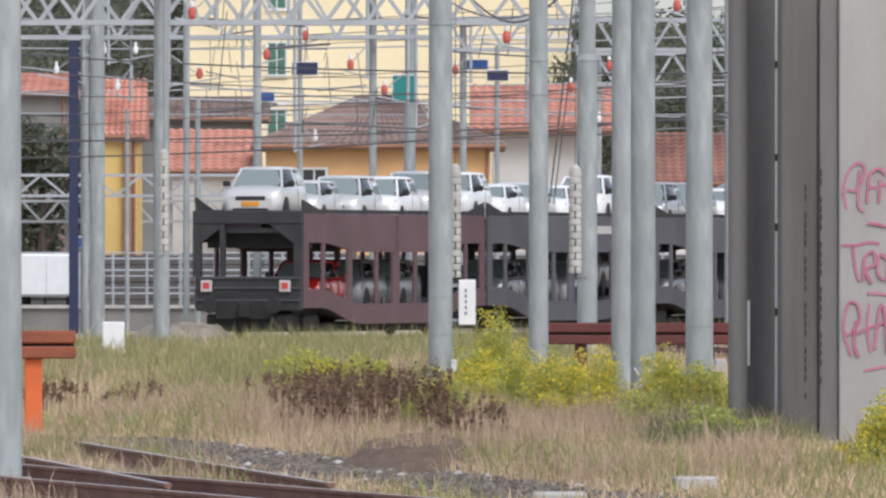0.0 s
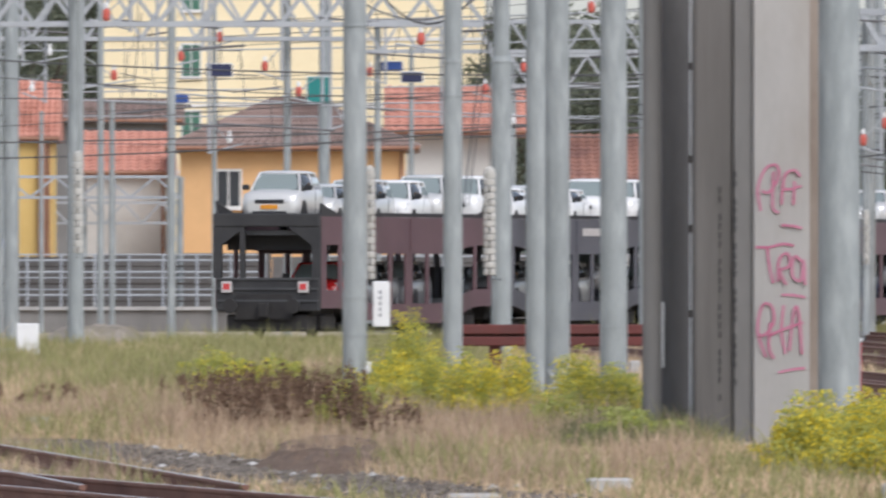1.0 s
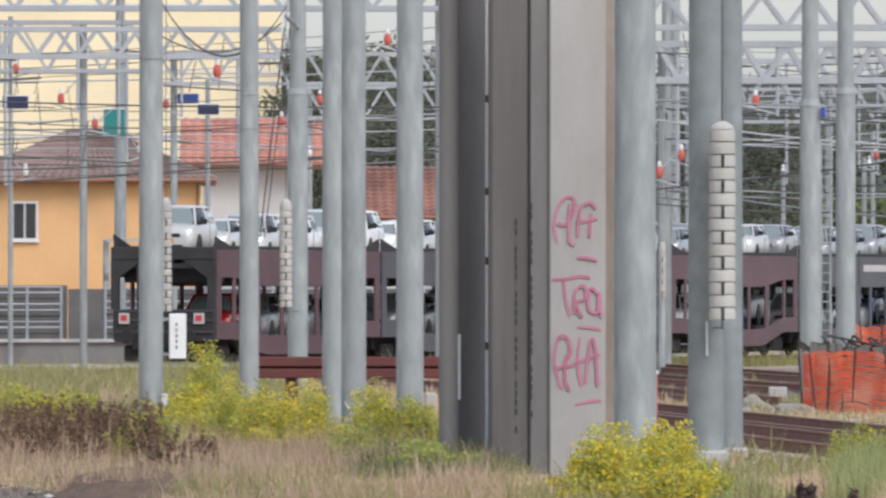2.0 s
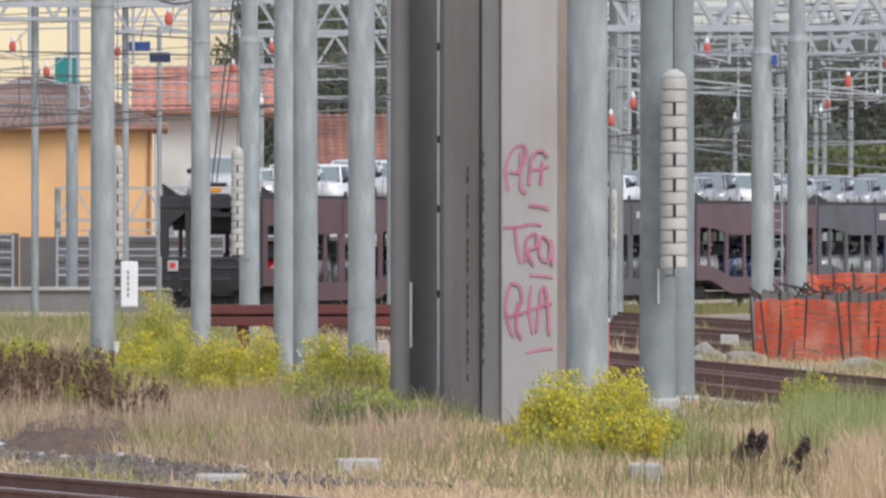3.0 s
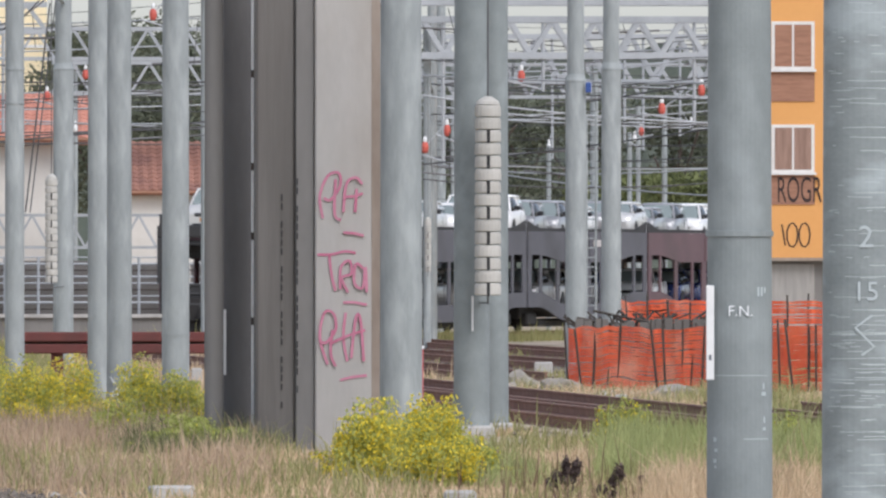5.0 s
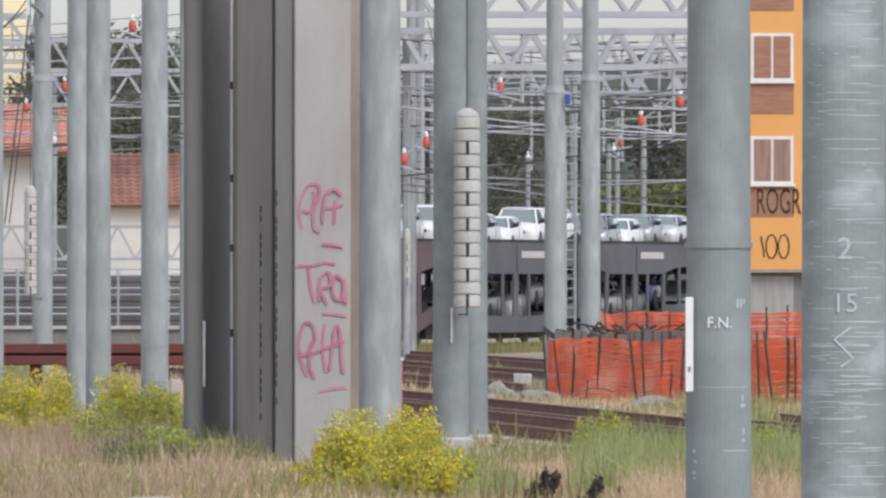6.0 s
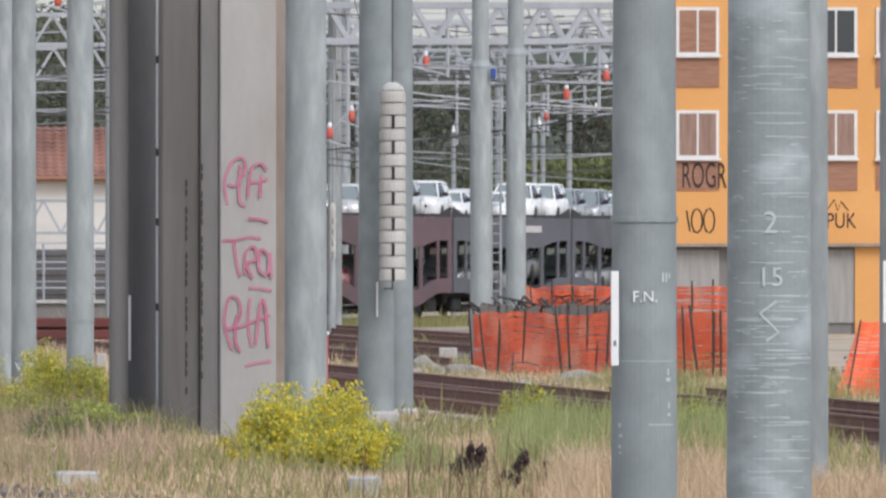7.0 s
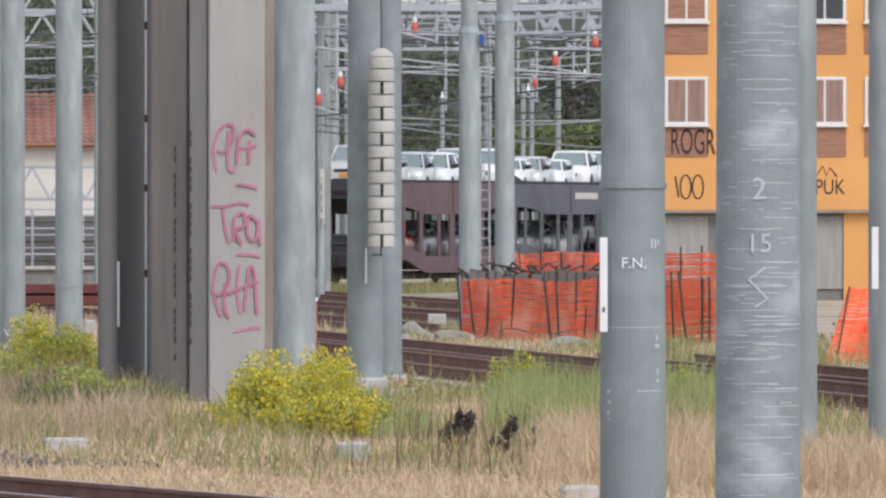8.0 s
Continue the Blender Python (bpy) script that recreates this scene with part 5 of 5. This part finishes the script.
        vs.append(q + np.array([x, y, s * 0.3]))
        fs.append(tri + n)
        n += 10
    me = bpy.data.meshes.new(name)
    me.from_pydata(np.concatenate(vs).tolist(), [], np.concatenate(fs).tolist())
    me.materials.append(mat)
    return tagged(new(name, me), label, "stones", kind="stuff")


def boulder(x, y, w, hgt, seed):
    """A rounded broken lump of concrete."""
    bm = bmesh.new()
    bmesh.ops.create_icosphere(bm, subdivisions=3, radius=1.0)
    for v in bm.verts:
        k = 1 + 0.28 * noise.noise(v.co * 1.6 + Vector((seed, 0, 0))) + 0.10 * noise.noise(v.co * 5 + Vector((0, seed, 0)))
        v.co = Vector((v.co.x * w * k, v.co.y * w * 0.8 * k, max(-0.1, v.co.z * hgt * k)))
    ob = part("boulder", bm, M_RUBBLE)
    ob.matrix_basis = pose(x, y, 0)
    tagged(ob, "rounded grey lump of broken concrete beside netting", "rubble", "rubble lumps")


M_RUBBLE = material("broken_concrete", (0.20, 0.18, 0.15), (0.44, 0.405, 0.35), 0.95, scale=2.5, fine=16, bump=1.0, patch_tint=(0.17, 0.15, 0.08))
for x, y, w, hgt, sd in ((11.05, 212.5, 0.42, 0.36, 1), (11.62, 209.0, 0.46, 0.30, 2), (10.75, 209.5, 0.2, 0.2, 3), (13.3, 202.8, 0.5, 0.22, 4), (14.2, 201.6, 0.4, 0.17, 5)):
    boulder(x, y, w, hgt, sd)


gr = np.random.default_rng(5)


def beside(x0, k, y0, y1, n, spread):
    y = gr.uniform(y0, y1, n)
    return list(zip(x0 + k * y + gr.normal(0, spread, n), y))


rocks("ballast_stones", "loose grey ballast stones between the rails", beside(24.5, -0.255, 85, 140, 6500, 1.3) + beside(24.5, -0.255, 84, 112, 5000, 1.1) + beside(17.5, -0.15, 106, 146, 9500, 1.0) + beside(20.4, -0.055, 130, 260, 4500, 1.5) + beside(26.0, -0.055, 200, 320, 6000, 4.0), 1, 0.022, 0.055, M_STONE)
rocks("rubble", "pale rubble and stones in the weeds", beside(17.5, -0.15, 106, 146, 40, 1.1) + beside(23.5, -0.055, 204, 222, 420, 0.7) + beside(17.5, -0.15, 112, 140, 60, 1.6), 2, 0.025, 0.075, M_PLINTH)


# trodden ground before the broad pole and the pier
BARE = [(7.05, 8.5, 146, 159), (4.3, 5.9, 138, 148)]


# ---- weeds and grass ----
def veg(name, low, high, through_light=0.35):
    """Matt leaves that let part of the light through."""
    m = material(name, low, high, 0.9, scale=0.35, fine=2, bump=0, island=0.6)
    n, l = m.node_tree.nodes, m.node_tree.links
    bsdf = n["Principled BSDF"]
    bsdf.inputs["Specular IOR Level"].default_value = 0.1
    tl = n.new("ShaderNodeBsdfTranslucent")
    mix = n.new("ShaderNodeMixShader")
    mix.inputs[0].default_value = through_light
    l.new(bsdf.inputs["Base Color"].links[0].from_socket, tl.inputs["Color"])
    l.new(bsdf.outputs[0], mix.inputs[1])
    l.new(tl.outputs[0], mix.inputs[2])
    l.new(mix.outputs[0], n["Material Output"].inputs["Surface"])
    return m


M_STRAW = veg("straw", (0.48, 0.345, 0.21), (0.80, 0.63, 0.42))
M_RUSSET = veg("russet_grass", (0.39, 0.275, 0.185), (0.61, 0.47, 0.335))
M_GREEN = veg("green_grass", (0.21, 0.215, 0.09), (0.46, 0.43, 0.20))
M_RANK = veg("rank_grass", (0.11, 0.122, 0.06), (0.26, 0.265, 0.14))
M_BROOM = veg("broom_leaf", (0.30, 0.34, 0.10), (0.58, 0.60, 0.20), 0.45)
M_FRESH = veg("fresh_grass", (0.26, 0.30, 0.11), (0.50, 0.52, 0.24), 0.45)
M_FLOWER = veg("yellow_flower", (0.80, 0.60, 0.035), (0.95, 0.82, 0.13))
M_DOCK = veg("dead_dock", (0.12, 0.075, 0.052), (0.33, 0.225, 0.155))
M_DARKWEED = veg("dark_weed", (0.08, 0.06, 0.058), (0.20, 0.15, 0.135))
# leaf colour lightened and greyed to stand for haze before the trees
M_LEAF = veg("tree_leaf", (0.10, 0.115, 0.08), (0.20, 0.215, 0.155))
M_LEAF_LIGHT = veg("light_tree_leaf", (0.12, 0.145, 0.06), (0.25, 0.27, 0.12))
M_BARK = material("bark", (0.06, 0.045, 0.035), (0.14, 0.11, 0.09), 0.95, scale=3, fine=25)


def blades(name, label, mat, xs, ys, heights, widths, lean, seed, category="grass", parent=None):
    """One mesh of bent blades, three triangles each, rooted at xs, ys."""
    rg = np.random.default_rng(seed)
    n = len(xs)
    a = rg.uniform(0, 2 * np.pi, n)
    la = rg.uniform(0, 2 * np.pi, n)
    l = np.abs(rg.normal(0, lean, n)) * heights
    wx, wy = np.cos(a) * widths / 2, np.sin(a) * widths / 2
    v = np.zeros((n, 5, 3))
    v[:, 0] = np.column_stack((xs - wx, ys - wy, np.full(n, -0.05)))
    v[:, 1] = np.column_stack((xs + wx, ys + wy, np.full(n, -0.05)))
    mx, my = xs + np.cos(la) * l * 0.35, ys + np.sin(la) * l * 0.35
    v[:, 2] = np.column_stack((mx + wx * 0.8, my + wy * 0.8, heights * 0.55))
    v[:, 3] = np.column_stack((mx - wx * 0.8, my - wy * 0.8, heights * 0.55))
    v[:, 4] = np.column_stack((xs + np.cos(la) * l, ys + np.sin(la) * l, heights))
    base = np.arange(n)[:, None] * 5
    quads = (base + np.array([0, 1, 2, 3])).tolist()
    tris = (base + np.array([3, 2, 4])).tolist()
    me = bpy.data.meshes.new(name)
    me.from_pydata(v.reshape(-1, 3).tolist(), [], quads + tris)
    me.materials.append(mat)
    ob = new(name, me)
    if parent:
        ob.parent = parent
        ob["kind"] = "stuff"
        return ob
    return tagged(ob, label, category, kind="stuff")


def spread(n, y0, y1, k0, k1, seed, clump=0.12, patch=0.0, pseed=0, clear=1.5):
    """Roots of n blades in tufts over the wedge of ground between two bearings, kept off the tracks."""
    rg = np.random.default_rng(seed)
    tufts = max(1, n // 7)
    y = np.sqrt(rg.uniform(y0 * y0, y1 * y1, tufts))
    x = y * rg.uniform(k0, k1, tufts)
    keep = np.ones(tufts, bool)
    for x0, k, ya, yb in TRACKS:
        room = {17.5: 0.9 + 0.3 * rg.random(tufts), 24.5: 0.85 + 0.5 * rg.random(tufts)}
        keep &= ~((np.abs(x - x0 - k * y) < room.get(x0, clear)) & (y > ya - 3) & (y < yb + 3))
    for xa, xb, ya, yb in BARE:
        keep &= ~((x > xa) & (x < xb) & (y > ya) & (y < yb))
    if patch:
        f = np.array([noise.noise(Vector((p * 0.45, q * 0.07, pseed))) for p, q in zip(x, y)])
        keep &= f > patch - 0.5 + rg.normal(0, 0.08, tufts)
    x, y = x[keep], y[keep]
    xs = np.repeat(x, 7) + rg.normal(0, clump, len(x) * 7)
    ys = np.repeat(y, 7) + rg.normal(0, clump, len(x) * 7)
    return xs, ys


def field(name, label, mat, n, wedge, hgt, width, lean, seed, **kw):
    xs, ys = spread(n, *wedge, seed, **kw)
    rg = np.random.default_rng(seed + 50)
    h = rg.gamma(6, hgt / 6, len(xs))
    blades(name, label, mat, xs, ys, h, rg.uniform(0.6, 1.4, len(xs)) * width, lean, seed + 90)


field("dry_grass", "dry straw-coloured grass over the ground", M_STRAW, 200000, (85, 230, -0.042, 0.097), 0.14, 0.015, 0.7, 21, patch=0.49, pseed=1)
field("short_grass", "short trodden dry grass", M_STRAW, 165000, (85, 165, -0.042, 0.097), 0.06, 0.022, 0.9, 29, clump=0.2)
field("yard_weeds", "low weeds between the yard tracks", M_GREEN, 45000, (150, 300, 0.03, 0.078), 0.17, 0.022, 0.6, 35, patch=0.52, pseed=33, clump=0.2)
field("russet_grass", "reddish dry grass in patches", M_RUSSET, 90000, (105, 235, -0.042, 0.03), 0.24, 0.015, 0.5, 22, patch=0.5, pseed=4)
field("green_grass", "low green grass in patches", M_GREEN, 80000, (105, 215, -0.042, 0.097), 0.24, 0.018, 0.6, 23, patch=0.54, pseed=9)
field("meadow_grass", "tall yellowish green grass towards the main track", M_GREEN, 90000, (185, 292, -0.04, 0.012), 0.32, 0.025, 0.4, 24, patch=0.42, pseed=12, clump=0.25)
field("pale_grass", "pale dry grass towards the main track", M_STRAW, 60000, (180, 285, -0.04, 0.045), 0.24, 0.025, 0.4, 25, patch=0.45, pseed=15, clump=0.25)
field("scrub_grass", "tall mixed dry grass among the weed bushes", M_RUSSET, 18000, (128, 165, -0.022, 0.024), 0.32, 0.013, 0.35, 41, patch=0.46, pseed=23)
field("sprouting_grass", "fresh green weeds among the dry grass", M_GREEN, 15000, (100, 150, -0.012, 0.085), 0.15, 0.017, 0.5, 43, patch=0.56, pseed=27)
field("verge_grass", "lush yellowish green grass before the yard track", M_FRESH, 16000, (119, 143, 0.044, 0.062), 0.15, 0.014, 0.5, 61, patch=0.44, pseed=51)
field("rush_grass", "tall upright green grass before the yard track", M_FRESH, 15000, (122, 143, 0.060, 0.080), 0.33, 0.015, 0.35, 63, patch=0.44, pseed=53)
field("dark_grass", "dark green rank grass at the foot of the pier", M_RANK, 7000, (138, 152, 0.018, 0.030), 0.22, 0.018, 0.7, 28)
field("reed_stems", "sparse dark brown dead stems", M_DOCK, 420, (100, 124, 0.05, 0.07), 0.32, 0.013, 0.2, 38, clump=0.5)
field("tall_dry_grass", "tall dry seeding grass near the poles", M_STRAW, 42000, (95, 114, 0.064, 0.097), 0.28, 0.012, 0.45, 26, patch=0.4, pseed=17)
field("tall_green_grass", "tall green weeds beside the yard track", M_GREEN, 14000, (125, 152, 0.056, 0.097), 0.28, 0.016, 0.4, 27, patch=0.42, pseed=19)


band_rg = np.random.default_rng(77)
by = band_rg.uniform(262, 430, 16000)
bx = -102.0 + 0.323 * by + band_rg.uniform(2.3, 5.0, 16000)
blades("trackside_grass", "uneven grass and weeds along the main track", M_GREEN, bx, by, band_rg.gamma(5, 0.055, 16000), band_rg.uniform(0.02, 0.04, 16000), 0.5, 78)


def leaf_cloud(n, centre, radii, size, seed, hollow=0.35):
    """Small bent leaf quads scattered through an uneven ellipsoid."""
    rg = np.random.default_rng(seed)
    d = rg.normal(size=(n, 3))
    d /= np.linalg.norm(d, axis=1)[:, None]
    lump = np.array([1 + 0.35 * noise.noise(Vector(p) * 2.2 + Vector((seed, 0, 0))) for p in d.tolist()])
    r = rg.uniform(hollow, 1, n) ** 0.6 * lump
    c = np.asarray(centre) + d * r[:, None] * np.asarray(radii)
    u = rg.normal(size=(n, 3))
    u /= np.linalg.norm(u, axis=1)[:, None]
    w = np.cross(u, rg.normal(size=(n, 3)))
    w /= np.linalg.norm(w, axis=1)[:, None]
    s = (size * rg.uniform(0.5, 1.4, n))[:, None]
    v = np.stack((c - u * s, c + w * s * 0.5, c + u * s, c - w * s * 0.5), axis=1)
    return v.reshape(-1, 3)


def quad_mesh(name, v, mat, parent=None):
    me = bpy.data.meshes.new(name)
    me.from_pydata(v.tolist(), [], np.arange(len(v)).reshape(-1, 4).tolist())
    me.materials.append(mat)
    ob = new(name, me)
    ob.parent = parent
    return ob


def broom(x, y, w, hgt, yellow, seed):
    """A loose bush of leaning plumes: thin stems, small leaves and flowers towards the tips."""
    t = thing("broom_bush", pose(x, y, 0), "yellow flowering weed bush with green stems" if yellow > 0.3 else "green weed bush with few yellow flowers", "bush", "flowering bushes")
    rg = np.random.default_rng(seed)
    n = int(30 * w)
    bx, by = rg.normal(0, w * 0.23, n), rg.normal(0, w * 0.23, n)
    fall = np.clip(1 - (np.hypot(bx, by) / (w * 0.66)) ** 2, 0.3, 1)
    ph = 1.15 * hgt * fall * rg.uniform(0.55, 1.15, n)
    lx, ly = bx * rg.uniform(0.0, 0.6, n) + rg.normal(0, 0.06, n), by * rg.uniform(0.0, 0.6, n)
    xs, ys = np.repeat(bx, 14) + rg.normal(0, 0.05, n * 14), np.repeat(by, 14) + rg.normal(0, 0.05, n * 14)
    blades("stem_mass", "", M_BROOM, xs, ys, np.repeat(ph, 14) * rg.uniform(0.5, 1.0, n * 14), np.full(n * 14, 0.011), 0.22, seed + 1, parent=t)
    per = 340
    k = rg.uniform(0.08, 1.0, (n, per))
    rad = (0.05 + 0.13 * np.sin(np.clip(k, 0, 1) * 2.6)) * rg.uniform(0.2, 1.0, (n, per))
    ang = rg.uniform(0, 6.283, (n, per))
    px = (bx[:, None] + lx[:, None] * k + rad * np.cos(ang)).ravel()
    py = (by[:, None] + ly[:, None] * k + rad * np.sin(ang)).ravel()
    pz = (ph[:, None] * k).ravel()
    kk = k.ravel()
    bloom = np.repeat(rg.uniform(0.3, 1.5, n), per)
    m = n * per
    for kind, mat, pick, size in (("foliage", M_BROOM, rg.random(m) > yellow * 0.7, 0.021), ("blossom", M_FLOWER, (rg.random(m) < yellow * bloom * 0.85) & (kk > 0.25), 0.019)):
        q0 = int(pick.sum())
        c = np.column_stack((px, py, pz))[pick]
        u = rg.normal(size=(q0, 3))
        u /= np.linalg.norm(u, axis=1)[:, None]
        q = np.cross(u, rg.normal(size=(q0, 3)))
        q /= np.linalg.norm(q, axis=1)[:, None]
        sz = (size * rg.uniform(0.6, 1.4, q0))[:, None]
        v = np.stack((c - u * sz, c + q * sz * 0.6, c + u * sz, c - q * sz * 0.6), axis=1).reshape(-1, 3)
        ob = quad_mesh(kind, v, mat, t)
        ob["kind"] = "stuff"
    return t


for x, y, w, hgt, yel, sd in (
        (0.72, 182.22, 1.25, 1.25, 0.55, 1), (0.47, 172.95, 1.0, 0.75, 0.7, 2), (0.99, 167.28, 0.9, 0.8, 0.4, 13),
        (1.55, 156.99, 1.2, 0.95, 0.7, 3), (2.12, 159.44, 1.0, 0.95, 0.7, 4), (3.25, 167.28, 0.75, 0.85, 0.6, 5),
        (3.32, 153.44, 0.9, 0.8, 0.35, 6), (3.7, 156.99, 0.7, 0.6, 0.5, 7), (2.65, 147.88, 0.9, 0.45, 0.1, 14),
        (3.35, 140.75, 1.0, 0.45, 0.03, 15), (-1.85, 185.53, 1.5, 0.6, 0.5, 8), (-2.54, 204.08, 1.3, 0.6, 0.35, 9), (-1.31, 192.53, 1.0, 0.6, 0.3, 16),
        (4.86, 121.48, 1.05, 0.78, 0.75, 10), (5.27, 118.65, 0.95, 0.85, 0.7, 11), (5.42, 127.55, 1.1, 0.85, 0.7, 17), (5.79, 122.94, 0.6, 0.5, 0.35, 18),
        (8.75, 143.2, 0.6, 0.55, 0.3, 12), (10.2, 136.05, 0.8, 0.6, 0.2, 20), (-0.07, 151.17, 0.8, 0.7, 0.2, 21)):
    broom(x, y, w, hgt, yel, sd)


def dead_weeds(x, y, w, hgt, n, mat, seed, label):
    """A clump of dead stalks with dense seed heads."""
    t = thing("dead_weed", pose(x, y, 0), label, "weed", "dead weeds")
    rg = np.random.default_rng(seed)
    xs, ys = rg.normal(0, w * 0.3, n), rg.normal(0, w * 0.3, n)
    h = hgt * rg.uniform(0.5, 1.25, n)
    st = blades("stalk_clump", "", mat, xs, ys, h, np.full(n, 0.016), 0.12, seed, parent=t)
    vs = []
    for i in range(n):
        c = (xs[i], ys[i], h[i] * 0.82)
        vs.append(leaf_cloud(26, c, (0.045, 0.045, h[i] * 0.25), 0.028, seed * 100 + i, 0.0))
    ob = quad_mesh("seed_top", np.concatenate(vs), mat, t)
    ob["kind"] = "stuff"
    return t


DW = "clump of dead brown dock stalks with seed heads"
for x, y, w, hgt, n, sd in ((-1.81, 164.58, 1.2, 0.62, 60, 1), (-1.09, 154.61, 1.6, 0.75, 110, 2), (-0.65, 156.99, 1.2, 0.75, 80, 3), (-1.33, 147.88, 1.3, 0.6, 80, 4),
                            (-5.61, 167.28, 0.9, 0.5, 26, 5), (-4.78, 172.95, 1.0, 0.4, 22, 6), (-0.03, 147.88, 0.8, 0.7, 45, 7), (0.38, 139.78, 0.8, 0.5, 50, 8),
                            (-2.63, 182.22, 0.8, 0.5, 24, 9)):
    dead_weeds(x, y, w, hgt, n, M_DOCK, sd, DW)


def burnt_weed(x, y, tips, seed):
    """A blackened dock: a few stout stalks with thick ragged heads."""
    t = thing("dead_weed", pose(x, y, 0), "blackened dead weed with dense seed heads", "weed", "dead weeds")
    for i, (dx, hgt, fat) in enumerate(tips):
        part("stalk", rod((dx * 0.4, 0, -0.05), (dx, 0, hgt * 0.9), 0.011, 5), M_DARKWEED, t)
        ob = quad_mesh("seed_top", leaf_cloud(130, (dx, 0, hgt * 0.8), (fat, fat, hgt * 0.2), 0.032, seed * 10 + i, 0.0), M_DARKWEED, t)
        ob["kind"] = "stuff"


burnt_weed(6.17, 110.0, ((-0.09, 0.36, 0.06), (0.0, 0.50, 0.045), (0.10, 0.47, 0.05), (0.04, 0.36, 0.08), (-0.14, 0.30, 0.05)), 31)
burnt_weed(6.68, 110.0, ((0.0, 0.42, 0.055), (-0.05, 0.33, 0.05)), 32)
burnt_weed(6.46, 109.0, ((0.0, 0.24, 0.06), (0.1, 0.18, 0.04)), 33)
burnt_weed(6.93, 110.5, ((0.0, 0.30, 0.04),), 34)


# ---- trees and the hill behind ----
def tree(x, y, hgt, crown, mat, seed, label):
    t = thing("tree", pose(x, y, 0), label, "tree", "trees behind the yard")
    rg = random.Random(seed)
    bm = lathe([(0.28, -0.2), (0.2, hgt * 0.35), (0.1, hgt * 0.75)], 8)
    for i in range(7):
        a, z = rg.uniform(0, 6.28), hgt * rg.uniform(0.28, 0.6)
        add_rod(bm, (0, 0, z), (math.cos(a) * crown * 0.6, math.sin(a) * crown * 0.6, z + hgt * 0.25), 0.06, 5)
    part("trunk", bm, M_BARK, t)
    vs = []
    for i in range(13):
        a, k = rg.uniform(0, 6.28), rg.uniform(0.1, 0.75)
        c = (math.cos(a) * crown * k, math.sin(a) * crown * k, hgt * rg.uniform(0.38, 0.9))
        r = crown * rg.uniform(0.32, 0.55)
        vs.append(leaf_cloud(520, c, (r, r, r * 0.8), 0.15, seed * 20 + i))
    ob = quad_mesh("crown", np.concatenate(vs), mat, t)
    return t


TL = "leafy dark green tree behind the rail yard"
t1 = tree(-17.25, 485.91, 11.0, 3.6, M_LEAF, 1, TL)
t2 = tree(-14.35, 510.2, 14.5, 4.4, M_LEAF, 2, TL)
t4 = tree(-14.19, 408.16, 7.7, 2.5, M_LEAF, 5, "small dark green tree before a pale house")
t3 = tree(30.43, 497.76, 6.4, 2.6, M_LEAF_LIGHT, 3, "small light green tree behind the train")
for x, y, src, rz in ((-21.33, 497.76, t2, 40), (-19.33, 530.08, t2, 15), (-18.36, 600.24, t2, 75), (-15.34, 591.54, t2, 145), (-21.19, 618.43, t2, 225), (-14.37, 618.43, t2, 315), (-24.38, 618.43, t2, 185), (-18.45, 566.89, t2, 200), (-13.89, 551.57, t1, 120), (-22.41, 583.09, t2, 290),
                      (8.84, 537.06, t2, 20), (11.15, 510.2, t1, 150), (14.37, 537.06, t2, 260), (17.19, 551.57, t1, 80), (11.6, 575.0, t2, 65), (17.9, 590.0, t2, 200), (21.2, 580.0, t2, 130), (6.9, 565.0, t2, 300),
                      (23.07, 537.06, t1, 10), (24.42, 510.2, t1, 100), (29.11, 551.57, t1, 190), (32.7, 566.89, t1, 310),
                      (35.47, 537.06, t1, 55), (39.15, 551.57, t1, 230), (20.98, 551.57, t1, 330)):
    copy_thing(src, pose(x, y, 0, 0, 0, rz))
for x, y, rz in ((-19.2, 563, 35), (-22.4, 541, 110), (-16.6, 578, 215), (-24.4, 604, 290), (-14.6, 606, 20), (-20.9, 585, 160)):
    copy_thing(t2, pose(x, y, 0, 0, 0, rz) @ Matrix.Scale(1.45, 4))
copy_thing(t3, pose(32.09, 485.91, 0, 0, 0, 90))


def hill():
    """A long wooded ridge far behind."""
    nx, ny = 160, 10
    verts, faces = [], []
    for j in range(ny):
        for i in range(nx):
            x = -120 + 360 * i / (nx - 1)
            rise = math.sin(j / (ny - 1) * math.pi / 2)
            z = rise * (23 + 4 * noise.noise(Vector((x * 0.02, 0, 5)))) + 2.2 * noise.noise(Vector((x * 0.25, j * 0.7, 1))) * rise
            verts.append((x, 900 + 22 * j, z - 0.5))
    for j in range(ny - 1):
        for i in range(nx - 1):
            k = j * nx + i
            faces.append((k, k + 1, k + nx + 1, k + nx))
    me = bpy.data.meshes.new("wooded_hill")
    me.from_pydata(verts, [], faces)
    # ridge greens are paled too, with the haze put into the colour
    me.materials.append(veg("far_wood", (0.10, 0.12, 0.09), (0.20, 0.22, 0.17)))
    tagged(new("wooded_hill", me), "distant hazy green wooded ridge", "hill", kind="structure")


hill()


# ---- what moves: the train draws away along its straight track ----
def motions():
    times = (0.0, 2.0, 4.0, 6.0, 8.0)
    for ob, m in TRAIN:
        walk(ob, [(t, Matrix.Translation(WAY * (SPEED * t + GAIN * t * t)) @ m) for t in times])


motions()
